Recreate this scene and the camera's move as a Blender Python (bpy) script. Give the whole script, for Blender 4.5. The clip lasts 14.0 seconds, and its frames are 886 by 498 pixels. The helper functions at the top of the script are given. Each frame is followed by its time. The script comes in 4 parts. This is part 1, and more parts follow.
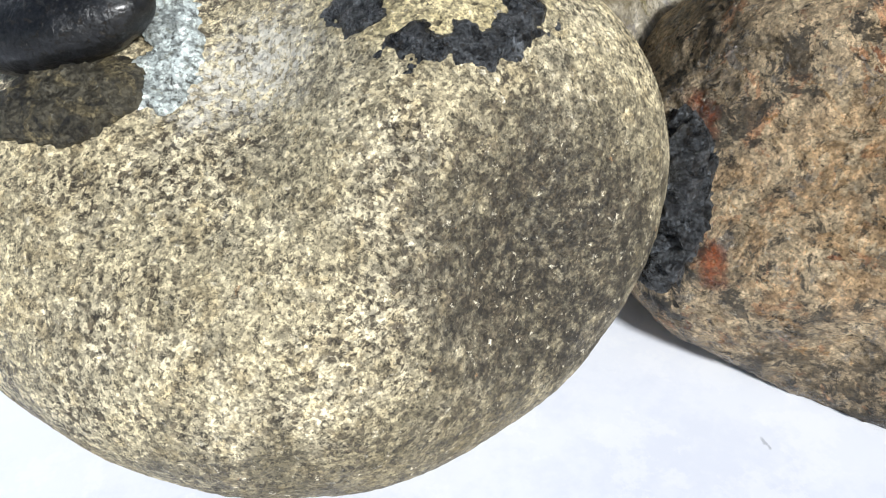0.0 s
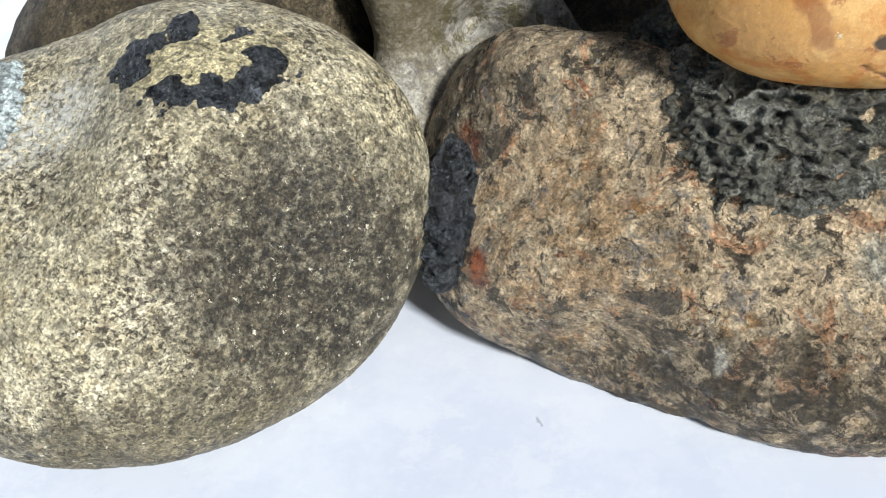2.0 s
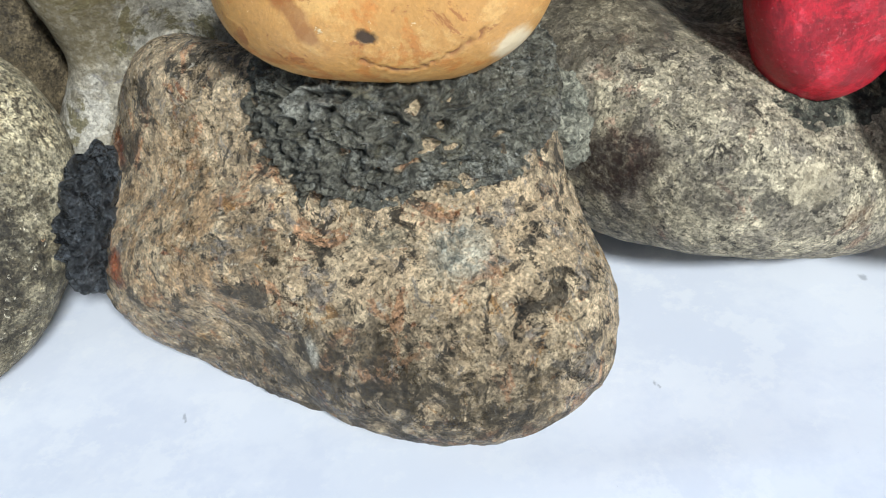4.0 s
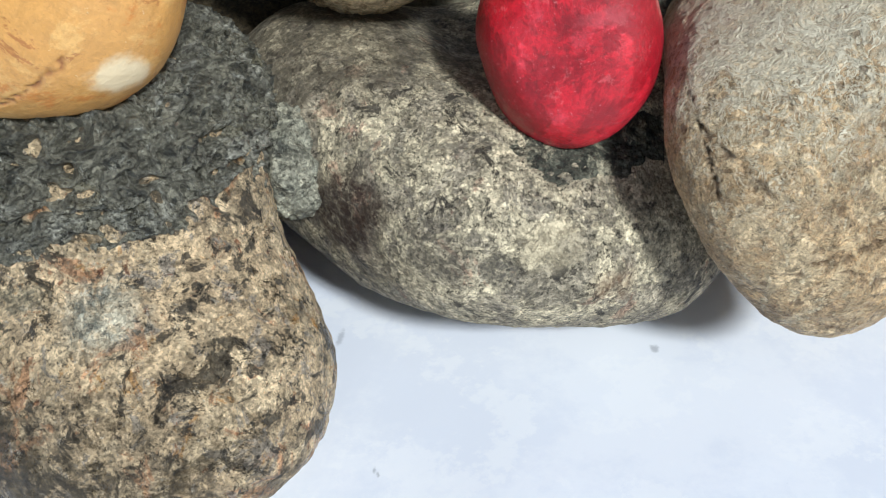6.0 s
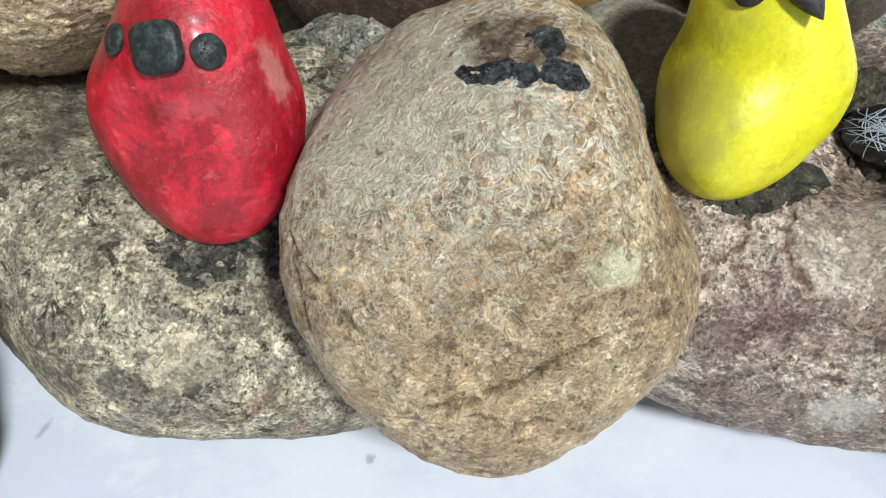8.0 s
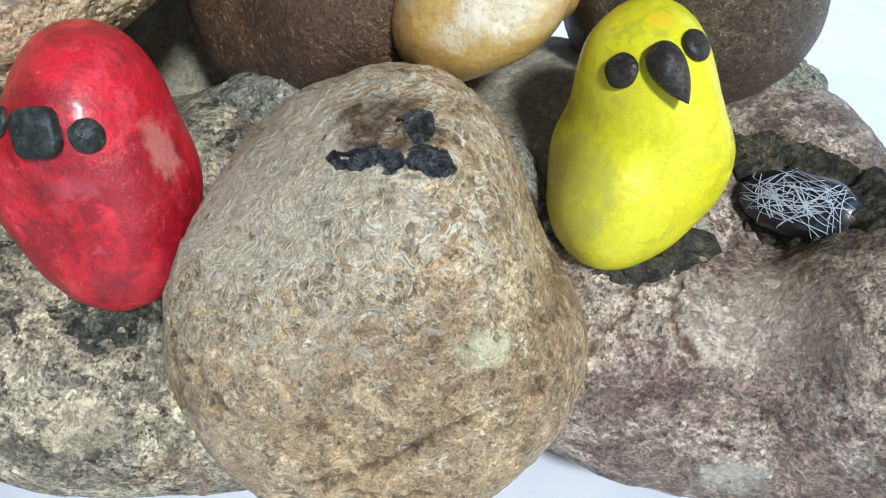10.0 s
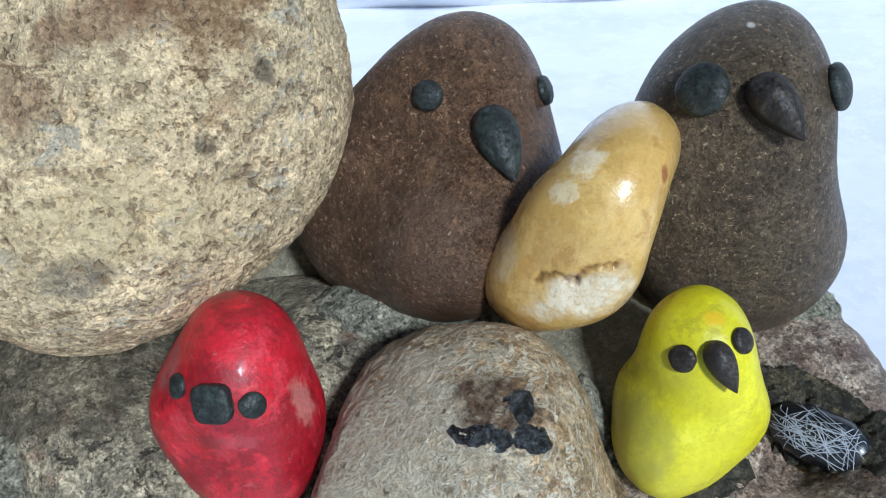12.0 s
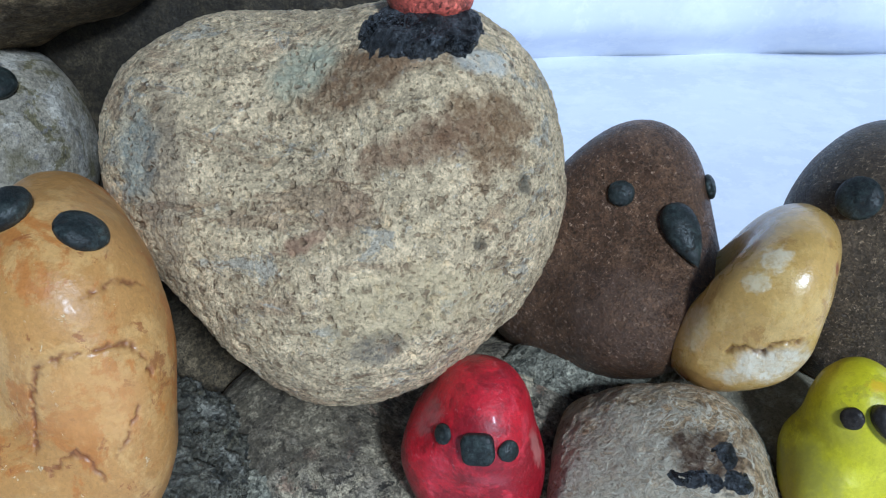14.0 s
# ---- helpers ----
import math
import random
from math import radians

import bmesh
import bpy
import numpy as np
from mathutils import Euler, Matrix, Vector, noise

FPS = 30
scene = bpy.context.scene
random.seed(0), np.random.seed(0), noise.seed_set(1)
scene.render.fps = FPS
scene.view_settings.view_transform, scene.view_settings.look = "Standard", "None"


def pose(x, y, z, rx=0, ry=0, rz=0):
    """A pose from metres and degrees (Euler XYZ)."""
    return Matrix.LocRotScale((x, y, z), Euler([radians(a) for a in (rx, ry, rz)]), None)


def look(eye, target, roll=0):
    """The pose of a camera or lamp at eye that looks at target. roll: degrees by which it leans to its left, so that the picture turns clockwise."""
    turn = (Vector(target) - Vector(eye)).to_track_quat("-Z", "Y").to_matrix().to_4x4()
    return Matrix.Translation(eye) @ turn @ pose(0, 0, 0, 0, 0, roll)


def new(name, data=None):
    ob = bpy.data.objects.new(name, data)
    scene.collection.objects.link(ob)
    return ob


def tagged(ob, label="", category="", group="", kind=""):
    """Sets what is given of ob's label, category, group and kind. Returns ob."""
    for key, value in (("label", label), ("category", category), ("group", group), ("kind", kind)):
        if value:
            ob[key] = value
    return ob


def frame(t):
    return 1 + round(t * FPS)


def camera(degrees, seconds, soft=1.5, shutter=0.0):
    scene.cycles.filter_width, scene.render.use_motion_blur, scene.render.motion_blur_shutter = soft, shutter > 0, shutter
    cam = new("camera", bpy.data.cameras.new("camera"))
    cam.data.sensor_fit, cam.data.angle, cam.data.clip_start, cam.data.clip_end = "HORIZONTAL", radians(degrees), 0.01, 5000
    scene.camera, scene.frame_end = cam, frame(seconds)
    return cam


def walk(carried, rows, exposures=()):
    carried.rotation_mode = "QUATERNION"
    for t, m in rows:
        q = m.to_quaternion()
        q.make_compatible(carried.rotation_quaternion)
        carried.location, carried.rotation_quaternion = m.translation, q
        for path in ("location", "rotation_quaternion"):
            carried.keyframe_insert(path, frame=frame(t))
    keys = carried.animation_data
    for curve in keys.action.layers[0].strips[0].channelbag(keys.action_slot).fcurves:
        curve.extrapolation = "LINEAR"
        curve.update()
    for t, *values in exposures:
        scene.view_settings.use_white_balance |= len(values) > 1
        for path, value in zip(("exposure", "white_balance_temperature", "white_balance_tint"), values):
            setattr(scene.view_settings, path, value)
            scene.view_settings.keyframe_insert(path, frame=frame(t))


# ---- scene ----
cam = camera(58.4, 14.0, 1.1)
METRES, EYE, TILT, LEAN, TURN = 0.45, 0.132, -40.0, 0.0, 0.0
ROWS = [
    (0.0, 0.0, 0.0, 0.0, 0.0, 0.0, -0.0),
    (0.5, 0.0249, -0.0098, 0.0037, 0.63, 0.25, 0.46),
    (1.0, 0.0601, -0.023, -0.0026, 1.53, 1.17, 1.08),
    (1.5, 0.0856, -0.0387, -0.0125, 2.18, 2.52, 1.67),
    (2.0, 0.115, -0.0594, -0.02, 2.49, 3.31, 2.02),
    (2.5, 0.1548, -0.0662, -0.0338, 2.83, 3.85, 2.33),
    (3.0, 0.2046, -0.0634, -0.0364, 3.39, 4.3, 2.77),
    (3.5, 0.2484, -0.0632, -0.0382, 3.67, 4.7, 3.05),
    (4.0, 0.3117, -0.0579, -0.0416, 3.99, 4.93, 3.16),
    (6.5, 0.4851, 0.0228, -0.0115, 5.17, 6.49, 0.82),
    (7.0, 0.5273, 0.0378, 0.0025, 5.89, 6.34, 0.5),
    (7.5, 0.5637, 0.0484, 0.0196, 6.28, 6.18, 0.33),
    (8.0, 0.598, 0.0628, 0.0209, 6.55, 6.54, 0.05),
    (10.5, 0.6403, 0.0485, 0.06, 7.1, 6.49, 0.07),
    (11.0, 0.6232, 0.0232, 0.0755, 6.74, 7.1, -0.37),
    (11.5, 0.6127, 0.0068, 0.0991, 6.55, 7.46, -0.74),
    (12.0, 0.608, -0.0152, 0.1296, 6.43, 7.57, -0.98),
    (12.5, 0.5894, -0.0268, 0.1336, 6.35, 7.92, -1.09),
    (13.0, 0.5662, -0.0415, 0.1452, 6.27, 8.25, -1.35),
    (13.5, 0.5419, -0.0709, 0.149, 6.52, 8.73, -1.4),
    (14.0, 0.5107, -0.1069, 0.1421, 6.33, 9.3, -1.9),
]
EXPOSURES = [(0.0, 0.2, 6150, 8), (3.0, 0.02, 5850, 5), (4.0, 0.02, 5800, 4), (7.5, -0.02, 5850, 4), (11.0, -0.16, 5450, 4), (12.0, -0.36, 5350, 4), (13.0, -0.46, 5050, 4), (14.0, -0.66, 4920, 4)]
walk(cam, [(t, pose(0, 0, EYE, TILT, LEAN, TURN) @ pose(METRES * x, METRES * y, METRES * z, 90 + pitch, roll, yaw)) for t, x, y, z, yaw, pitch, roll in ROWS], EXPOSURES)

# ---- world and light ----
world = bpy.data.worlds.new("world")
scene.world = world
world.use_nodes = True
SUN = Vector((0.44, -0.70, 0.56)).normalized()
_wn = world.node_tree.nodes
_sky = _wn.new("ShaderNodeTexSky")
_sky.sky_type, _sky.sun_disc = "NISHITA", False
_sky.sun_elevation, _sky.sun_rotation = math.asin(SUN.z), math.atan2(SUN.x, SUN.y)
_wn["Background"].inputs["Strength"].default_value = 0.056
world.node_tree.links.new(_sky.outputs["Color"], _wn["Background"].inputs["Color"])
_lamp = bpy.data.lights.new("sun", "SUN")
_lamp.energy, _lamp.angle, _lamp.color = 4.5, radians(8), (1.0, 0.97, 0.93)
_sun = new("sun", _lamp)
_sun.matrix_world = look(SUN * 2, (0, 0, 0))

# ---- materials ----
VIEW = Euler((radians(55), 0, radians(6))).to_matrix()  # a front view, slightly from above


def rgb(r, g, b):
    """Linear colour from everyday 0 to 255 values."""
    return tuple(((v / 255 + 0.055) / 1.055) ** 2.4 if v > 10 else v / 255 / 12.92 for v in (r, g, b)) + (1.0,)


class Shader:
    """A small wrapper to write node materials in few lines. Texture space is in millimetres from the thing's origin."""

    def __init__(self, name, rough=0.7, metal=0.0, spec=0.5, coat=0.0):
        self.m = bpy.data.materials.new(name)
        self.m.use_nodes = True
        self.t = self.m.node_tree
        self.b = self.t.nodes["Principled BSDF"]
        self.b.inputs["Roughness"].default_value = rough
        self.b.inputs["Metallic"].default_value = metal
        self.b.inputs["Specular IOR Level"].default_value = spec
        self.b.inputs["Coat Weight"].default_value = coat
        self.b.inputs["Coat Roughness"].default_value = 0.18
        tc = self.add("ShaderNodeTexCoord")
        sc = self.add("ShaderNodeVectorMath")
        sc.operation = "SCALE"
        sc.inputs["Scale"].default_value = 1000
        self.t.links.new(tc.outputs["Object"], sc.inputs[0])
        self.mm = sc.outputs[0]
        self.col = None
        self.height = None

    def add(self, kind):
        return self.t.nodes.new(kind)

    def put(self, value, socket):
        if isinstance(value, bpy.types.NodeSocket):
            self.t.links.new(value, socket)
        else:
            socket.default_value = value

    def noise(self, scale, detail=3.0, rough=0.55, twist=0.0, off=0.0, stretch=None):
        n = self.add("ShaderNodeTexNoise")
        v = self.mm
        if off or stretch:
            mp = self.add("ShaderNodeMapping")
            mp.inputs["Location"].default_value = (off, off * 1.7, off * 0.6)
            mp.inputs["Scale"].default_value = stretch or (1, 1, 1)
            self.put(v, mp.inputs["Vector"])
            v = mp.outputs[0]
        self.put(v, n.inputs["Vector"])
        for k, x in (("Scale", scale), ("Detail", detail), ("Roughness", rough), ("Distortion", twist)):
            n.inputs[k].default_value = x
        return n.outputs["Fac"]

    def cells(self, scale, feature="F1"):
        n = self.add("ShaderNodeTexVoronoi")
        n.feature = feature
        n.inputs["Scale"].default_value = scale
        self.put(self.mm, n.inputs["Vector"])
        return n.outputs["Distance"]

    def ramp(self, v, lo, hi, a=0.0, b=1.0):
        n = self.add("ShaderNodeMapRange")
        n.interpolation_type = "SMOOTHSTEP"
        self.put(v, n.inputs["Value"])
        for k, x in (("From Min", lo), ("From Max", hi), ("To Min", a), ("To Max", b)):
            n.inputs[k].default_value = x
        return n.outputs["Result"]

    def calc(self, op, a, b):
        n = self.add("ShaderNodeMath")
        n.operation = op
        self.put(a, n.inputs[0]), self.put(b, n.inputs[1])
        return n.outputs[0]

    def over(self, colour, fac):
        """Lay a colour over what there is, by a mask."""
        if self.col is None:
            self.col = colour
            return
        n = self.add("ShaderNodeMix")
        n.data_type = "RGBA"
        self.put(fac, n.inputs["Factor"])
        self.put(self.col, n.inputs["A"]), self.put(colour, n.inputs["B"])
        self.col = n.outputs["Result"]

    def layer(self, colour, scale, lo, hi, amount=1.0, detail=3.0, twist=0.0, off=0.0, stretch=None, dig=0.0):
        mid, half = 0.5 + ((lo + hi) / 2 - 0.5) * 0.84, (hi - lo) * 0.27
        f = self.ramp(self.noise(scale, detail + 5, 0.74, twist, off, stretch), mid - half, mid + half, 0.0, amount)
        self.over(colour, f)
        if dig:
            self.relief(f, dig)
        return f

    def spot(self, at, origin, size, turn=0.0, soft=0.25, wobble=0.5, grain=0.35, off=0.0):
        """A mask round a place (metres), with half-widths across, up and deep in mm, turned in the front view, with a frayed edge."""
        mp = self.add("ShaderNodeMapping")
        mp.vector_type = "TEXTURE"
        rot = VIEW @ Euler((0, 0, radians(turn))).to_matrix()
        mp.inputs["Location"].default_value = [1000 * (a - o) for a, o in zip(at, origin)]
        mp.inputs["Rotation"].default_value = rot.to_euler()
        mp.inputs["Scale"].default_value = size if len(size) == 3 else (*size, max(size) * 1.3)
        src = self.mm
        if min(size[:2]) < 0.6:
            nz = self.add("ShaderNodeTexNoise")
            nz.inputs["Scale"].default_value, nz.inputs["Detail"].default_value = 0.16, 5
            self.put(self.mm, nz.inputs["Vector"])
            ve = self.add("ShaderNodeVectorMath")
            ve.operation = "MULTIPLY_ADD"
            self.put(nz.outputs["Color"], ve.inputs[0])
            ve.inputs[1].default_value = (9, 9, 9)
            ve.inputs[2].default_value = (-4.5, -4.5, -4.5)
            ad = self.add("ShaderNodeVectorMath")
            self.put(self.mm, ad.inputs[0]), self.put(ve.outputs[0], ad.inputs[1])
            src = ad.outputs[0]
        self.put(src, mp.inputs["Vector"])
        ln = self.add("ShaderNodeVectorMath")
        ln.operation = "LENGTH"
        self.put(mp.outputs[0], ln.inputs[0])
        d = self.calc("ADD", ln.outputs["Value"], self.calc("MULTIPLY", self.calc("SUBTRACT", self.noise(grain, 4, 0.6, 0, off), 0.5), wobble * 2.5))
        return self.ramp(d, 1 + soft, 1 - soft)

    def grains(self, scale, off=0.0):
        """Random value for each mineral grain; grains per mm."""
        n = self.add("ShaderNodeTexVoronoi")
        n.inputs["Scale"].default_value = scale
        w = self.add("ShaderNodeVectorMath")
        w.operation = "SCALE"
        nn = self.add("ShaderNodeTexNoise")
        nn.inputs["Scale"].default_value = scale * 1.3
        self.put(self.mm, nn.inputs["Vector"])
        self.put(nn.outputs["Color"], w.inputs[0])
        w.inputs["Scale"].default_value = 1.1 / scale
        ad = self.add("ShaderNodeVectorMath")
        ad.operation = "ADD"
        self.put(self.mm, ad.inputs[0]), self.put(w.outputs[0], ad.inputs[1])
        self.put(ad.outputs[0], n.inputs["Vector"])
        sp = self.add("ShaderNodeSeparateColor")
        self.put(n.outputs["Color"], sp.inputs[0])
        return sp.outputs[0], sp.outputs[1]

    def tone(self, v):
        n = self.add("ShaderNodeMix")
        n.data_type, n.blend_type = "RGBA", "MULTIPLY"
        n.inputs["Factor"].default_value = 1.0
        self.put(self.col, n.inputs["A"]), self.put(v, n.inputs["B"])
        self.col = n.outputs["Result"]

    def crisp(self, amount, size=1.0):
        """Fine mineral grain: lighter and darker crystals at three sizes, soft stains and small dark pits."""
        self.tone(self.ramp(self.noise(0.14 * size, 7, 0.7, 0.6, 41.0), 0.36, 0.64, 1 - amount * 0.75, 1 + amount * 0.5))
        for scale, k in ((0.8, 0.7), (1.9, 0.9)):
            f, g = self.grains(scale * size)
            self.tone(self.ramp(f, 0.0, 1.0, 1 - amount * k, 1 + amount * k * 0.8))
            self.relief(f, amount * 0.3 / scale)
        for scale, off, lo, k in ((0.75, 63.0, 0.575, 1.9), (1.8, 71.0, 0.57, 1.5)):
            dark = self.ramp(self.noise(scale * size, 6, 0.74, 0.5, off), lo, lo + 0.05, 0.0, min(1.0, amount * k))
            self.over(rgb(46, 40, 32), dark)
            self.relief(dark, -0.55 * amount)

    def pocks(self, scale, share, depth, off=0.0):
        """Scattered round pits, some per mm, with rims of uneven size."""
        n = self.add("ShaderNodeTexVoronoi")
        n.inputs["Scale"].default_value = scale
        w = self.add("ShaderNodeVectorMath")
        w.inputs[1].default_value = (off, off, off)
        nn = self.add("ShaderNodeTexNoise")
        nn.inputs["Scale"].default_value = scale * 1.6
        self.put(self.mm, nn.inputs["Vector"])
        mx = self.add("ShaderNodeVectorMath")
        mx.operation = "MULTIPLY_ADD"
        self.put(nn.outputs["Color"], mx.inputs[0])
        mx.inputs[1].default_value = (0.9 / scale,) * 3
        self.put(self.mm, mx.inputs[2])
        self.put(mx.outputs[0], w.inputs[0])
        self.put(w.outputs[0], n.inputs["Vector"])
        sp = self.add("ShaderNodeSeparateColor")
        self.put(n.outputs["Color"], sp.inputs[0])
        pit = self.calc("MULTIPLY", self.ramp(n.outputs["Distance"], 0.42, 0.2), self.ramp(sp.outputs[2], 1 - share, 1 - share + 0.05))
        self.relief(pit, -depth)
        return pit

    def cracks(self, colour, amount):
        """A darker colour laid along the cracks that the mesh has."""
        n = self.add("ShaderNodeAttribute")
        n.attribute_name = "crack"
        self.over(colour, self.calc("MULTIPLY", n.outputs["Fac"], amount))

    def relief(self, fac, amount):
        v = self.calc("MULTIPLY", fac, amount)
        self.height = v if self.height is None else self.calc("ADD", self.height, v)

    def done(self, strength=0.6):
        self.put(self.col, self.b.inputs["Base Color"])
        if self.height is not None:
            n = self.add("ShaderNodeBump")
            n.inputs["Strength"].default_value = strength
            n.inputs["Distance"].default_value = 0.001
            self.put(self.height, n.inputs["Height"])
            self.put(n.outputs[0], self.b.inputs["Normal"])
        return self.m


# ---- forms ----
class Form:
    """A rounded stone: its radius is a polynomial of the direction from its middle."""

    def __init__(self, middle, degree, shape):
        self.c = np.array(middle, float)
        self.shape = np.array(shape) / 1000
        self.powers = [(i, j, d - i - j) for d in (degree - 1, degree) for i in range(d, -1, -1) for j in range(d - i, -1, -1)]

    def radius(self, u):
        x = [np.ones(len(u))]
        y, z = x[:], x[:]
        for _ in range(5):
            x.append(x[-1] * u[:, 0]), y.append(y[-1] * u[:, 1]), z.append(z[-1] * u[:, 2])
        return sum(s * x[i] * y[j] * z[k] for s, (i, j, k) in zip(self.shape, self.powers))


class Round:
    """An ellipsoid with half-axes a, turned by degrees, flattened or squared by power."""

    def __init__(self, middle, a, turn=(0, 0, 0), power=2.0):
        self.c, self.a, self.p = np.array(middle, float), np.array(a, float), power
        self.r = np.array(Euler([radians(v) for v in turn]).to_matrix())

    def radius(self, u):
        return (np.abs((u @ self.r) / self.a) ** self.p).sum(1) ** (-1 / self.p)


SPHERES = {}


def sphere(level):
    if level not in SPHERES:
        bm = bmesh.new()
        bmesh.ops.create_icosphere(bm, subdivisions=level, radius=1)
        v = np.array([p.co[:] for p in bm.verts])
        SPHERES[level] = v / np.linalg.norm(v, axis=1)[:, None], np.array([[p.index for p in f.verts] for f in bm.faces])
        bm.free()
    return SPHERES[level]


def wave(points, scale, octaves=3, seed=0.0, gain=0.55):
    """Fractal noise at points in metres; scale in bumps per mm."""
    out = np.empty(len(points))
    q = points * (1000 * scale) + seed
    for i, p in enumerate(q):
        v = Vector(p)
        s, a = 0.0, 1.0
        for _ in range(octaves):
            s += a * noise.noise(v)
            v, a = v * 2.03, a * gain
        out[i] = s
    return out


def mesh_object(name, verts, faces, material, parent=None, label=""):
    me = bpy.data.meshes.new(name)
    faces = np.asarray(faces)
    k = faces.shape[1]
    me.vertices.add(len(verts))
    me.vertices.foreach_set("co", np.asarray(verts, np.float32).ravel())
    me.loops.add(faces.size)
    me.loops.foreach_set("vertex_index", faces.ravel().astype(np.int32))
    me.polygons.add(len(faces))
    me.polygons.foreach_set("loop_start", np.arange(0, faces.size, k, dtype=np.int32))
    me.polygons.foreach_set("use_smooth", np.ones(len(faces), bool))
    me.update(calc_edges=True)
    me.validate()
    me.materials.append(material)
    ob = new(name, me)
    if parent:
        ob.parent = parent
    if label:
        ob["label"] = label
    return ob


def near_line(points, line):
    """Distance of each point from a broken line, in metres."""
    best = np.full(len(points), 9.0)
    line = np.array(line)
    for a, b in zip(line[:-1], line[1:]):
        ab = b - a
        k = np.clip(((points - a) @ ab) / (ab @ ab), 0, 1)
        best = np.minimum(best, np.linalg.norm(points - a - k[:, None] * ab, axis=1))
    return best


def rounded(name, form, material, level=7, bumps=(), pits=(), parent=None, label="", ridges=(), grooves=(), dents=()):
    """A stone or lump from a form. bumps: (height mm, bumps per mm, octaves); pits: (depth mm, per mm, threshold);
    ridges: (height mm, per mm, stretch); grooves: (depth mm, width mm, line); dents: (depth mm, radius mm, place)."""
    u, f = sphere(level)
    r = form.radius(u)
    p = u * r[:, None]
    base = p + form.c
    add = np.zeros(len(u))
    for n, (h, s, o) in enumerate(bumps):
        add += h / 1000 * wave(base, s, o, 7.3 * n)
    for n, (h, s, t) in enumerate(pits):
        add -= h / 1000 * np.clip((wave(base, s, 2, 31.7 + n) - t) * 4, 0, 1)
    for n, (h, s, st) in enumerate(ridges):
        q = base * np.array(st)
        add += h / 1000 * (1 - 3.2 * np.abs(wave(q + 0.0009 * wave(base, s * 1.3, 2, 5.0)[:, None], s, 2, 13.7 + n)))
    crack = np.zeros(len(u))
    for n, (h, w, line) in enumerate(grooves):
        mid = np.mean(line, 0)
        reach = np.max(np.linalg.norm(np.array(line) - mid, axis=1)) + 0.004
        near = np.where(np.linalg.norm(base - mid, axis=1) < reach)[0]
        q = base[near]
        q = q + np.stack([wave(q, 0.5, 3, 3.0 + 5 * k + n) for k in range(3)], 1) * 0.0008
        d = near_line(q, line) * 1000 / (w * (0.75 + 0.5 * wave(base[near], 0.35, 2, 21.0 + n)))
        cut = np.exp(-np.clip(d, 0, 9) ** 2)
        add[near] -= h / 1000 * cut
        crack[near] = np.maximum(crack[near], cut)
    for h, w, place in dents:
        d = np.linalg.norm(base + 0.0004 * wave(base, 0.6, 1, 9.0)[:, None] - np.array(place), axis=1) * 1000 / w
        add -= h / 1000 * np.exp(-np.clip(d, 0, 4) ** 4)
    p = p + u * add[:, None]
    if parent:
        ob = mesh_object(name, base + u * add[:, None] - np.array(parent.location), f, material, parent, label)
    else:
        ob = mesh_object(name, p, f, material)
        ob.location = form.c
    if grooves:
        ob.data.attributes.new("crack", "FLOAT", "POINT").data.foreach_set("value", crack.astype(np.float32))
    return ob


def on_surface(form, at):
    """The place on the form under a point, and the normal there."""
    d = np.array(at) - form.c
    u = d / np.linalg.norm(d)
    e1 = np.cross(u, (0.3, 0.2, 0.9))
    e1 /= np.linalg.norm(e1)
    e2 = np.cross(u, e1)
    w = np.array([u, u + 0.02 * e1, u + 0.02 * e2])
    w /= np.linalg.norm(w, axis=1)[:, None]
    q = form.c + w * form.radius(w)[:, None]
    n = np.cross(q[1] - q[0], q[2] - q[0])
    n /= np.linalg.norm(n)
    return q[0], n if n @ u > 0 else -n


def bead(name, parent, form, at, across, high, material, sink=0.25, oval=1.0, power=2.0, turn=0.0, label="", bumps=((0.12, 0.5, 3),)):
    """A small flat pebble glued on a form. across, high: mm."""
    return rounded(name, bead_form(form, at, across, high, sink, oval, power, turn), material, 5, bumps, (), parent, label)


def bead_form(form, at, across, high, sink=0.25, oval=1.0, power=2.0, turn=0.0):
    q, n = on_surface(form, at)
    x = np.array((1.0, 0, 0)) - n * n[0]
    x /= np.linalg.norm(x)
    y = np.cross(n, x)
    a = radians(turn)
    x, y = x * math.cos(a) + y * math.sin(a), y * math.cos(a) - x * math.sin(a)
    rd = Round(q + n * (high / 1000 * (0.5 - sink)), (across / 1000, across * oval / 1000, high / 1000), power=power)
    rd.r = np.stack([x, y, n], 1)
    return rd


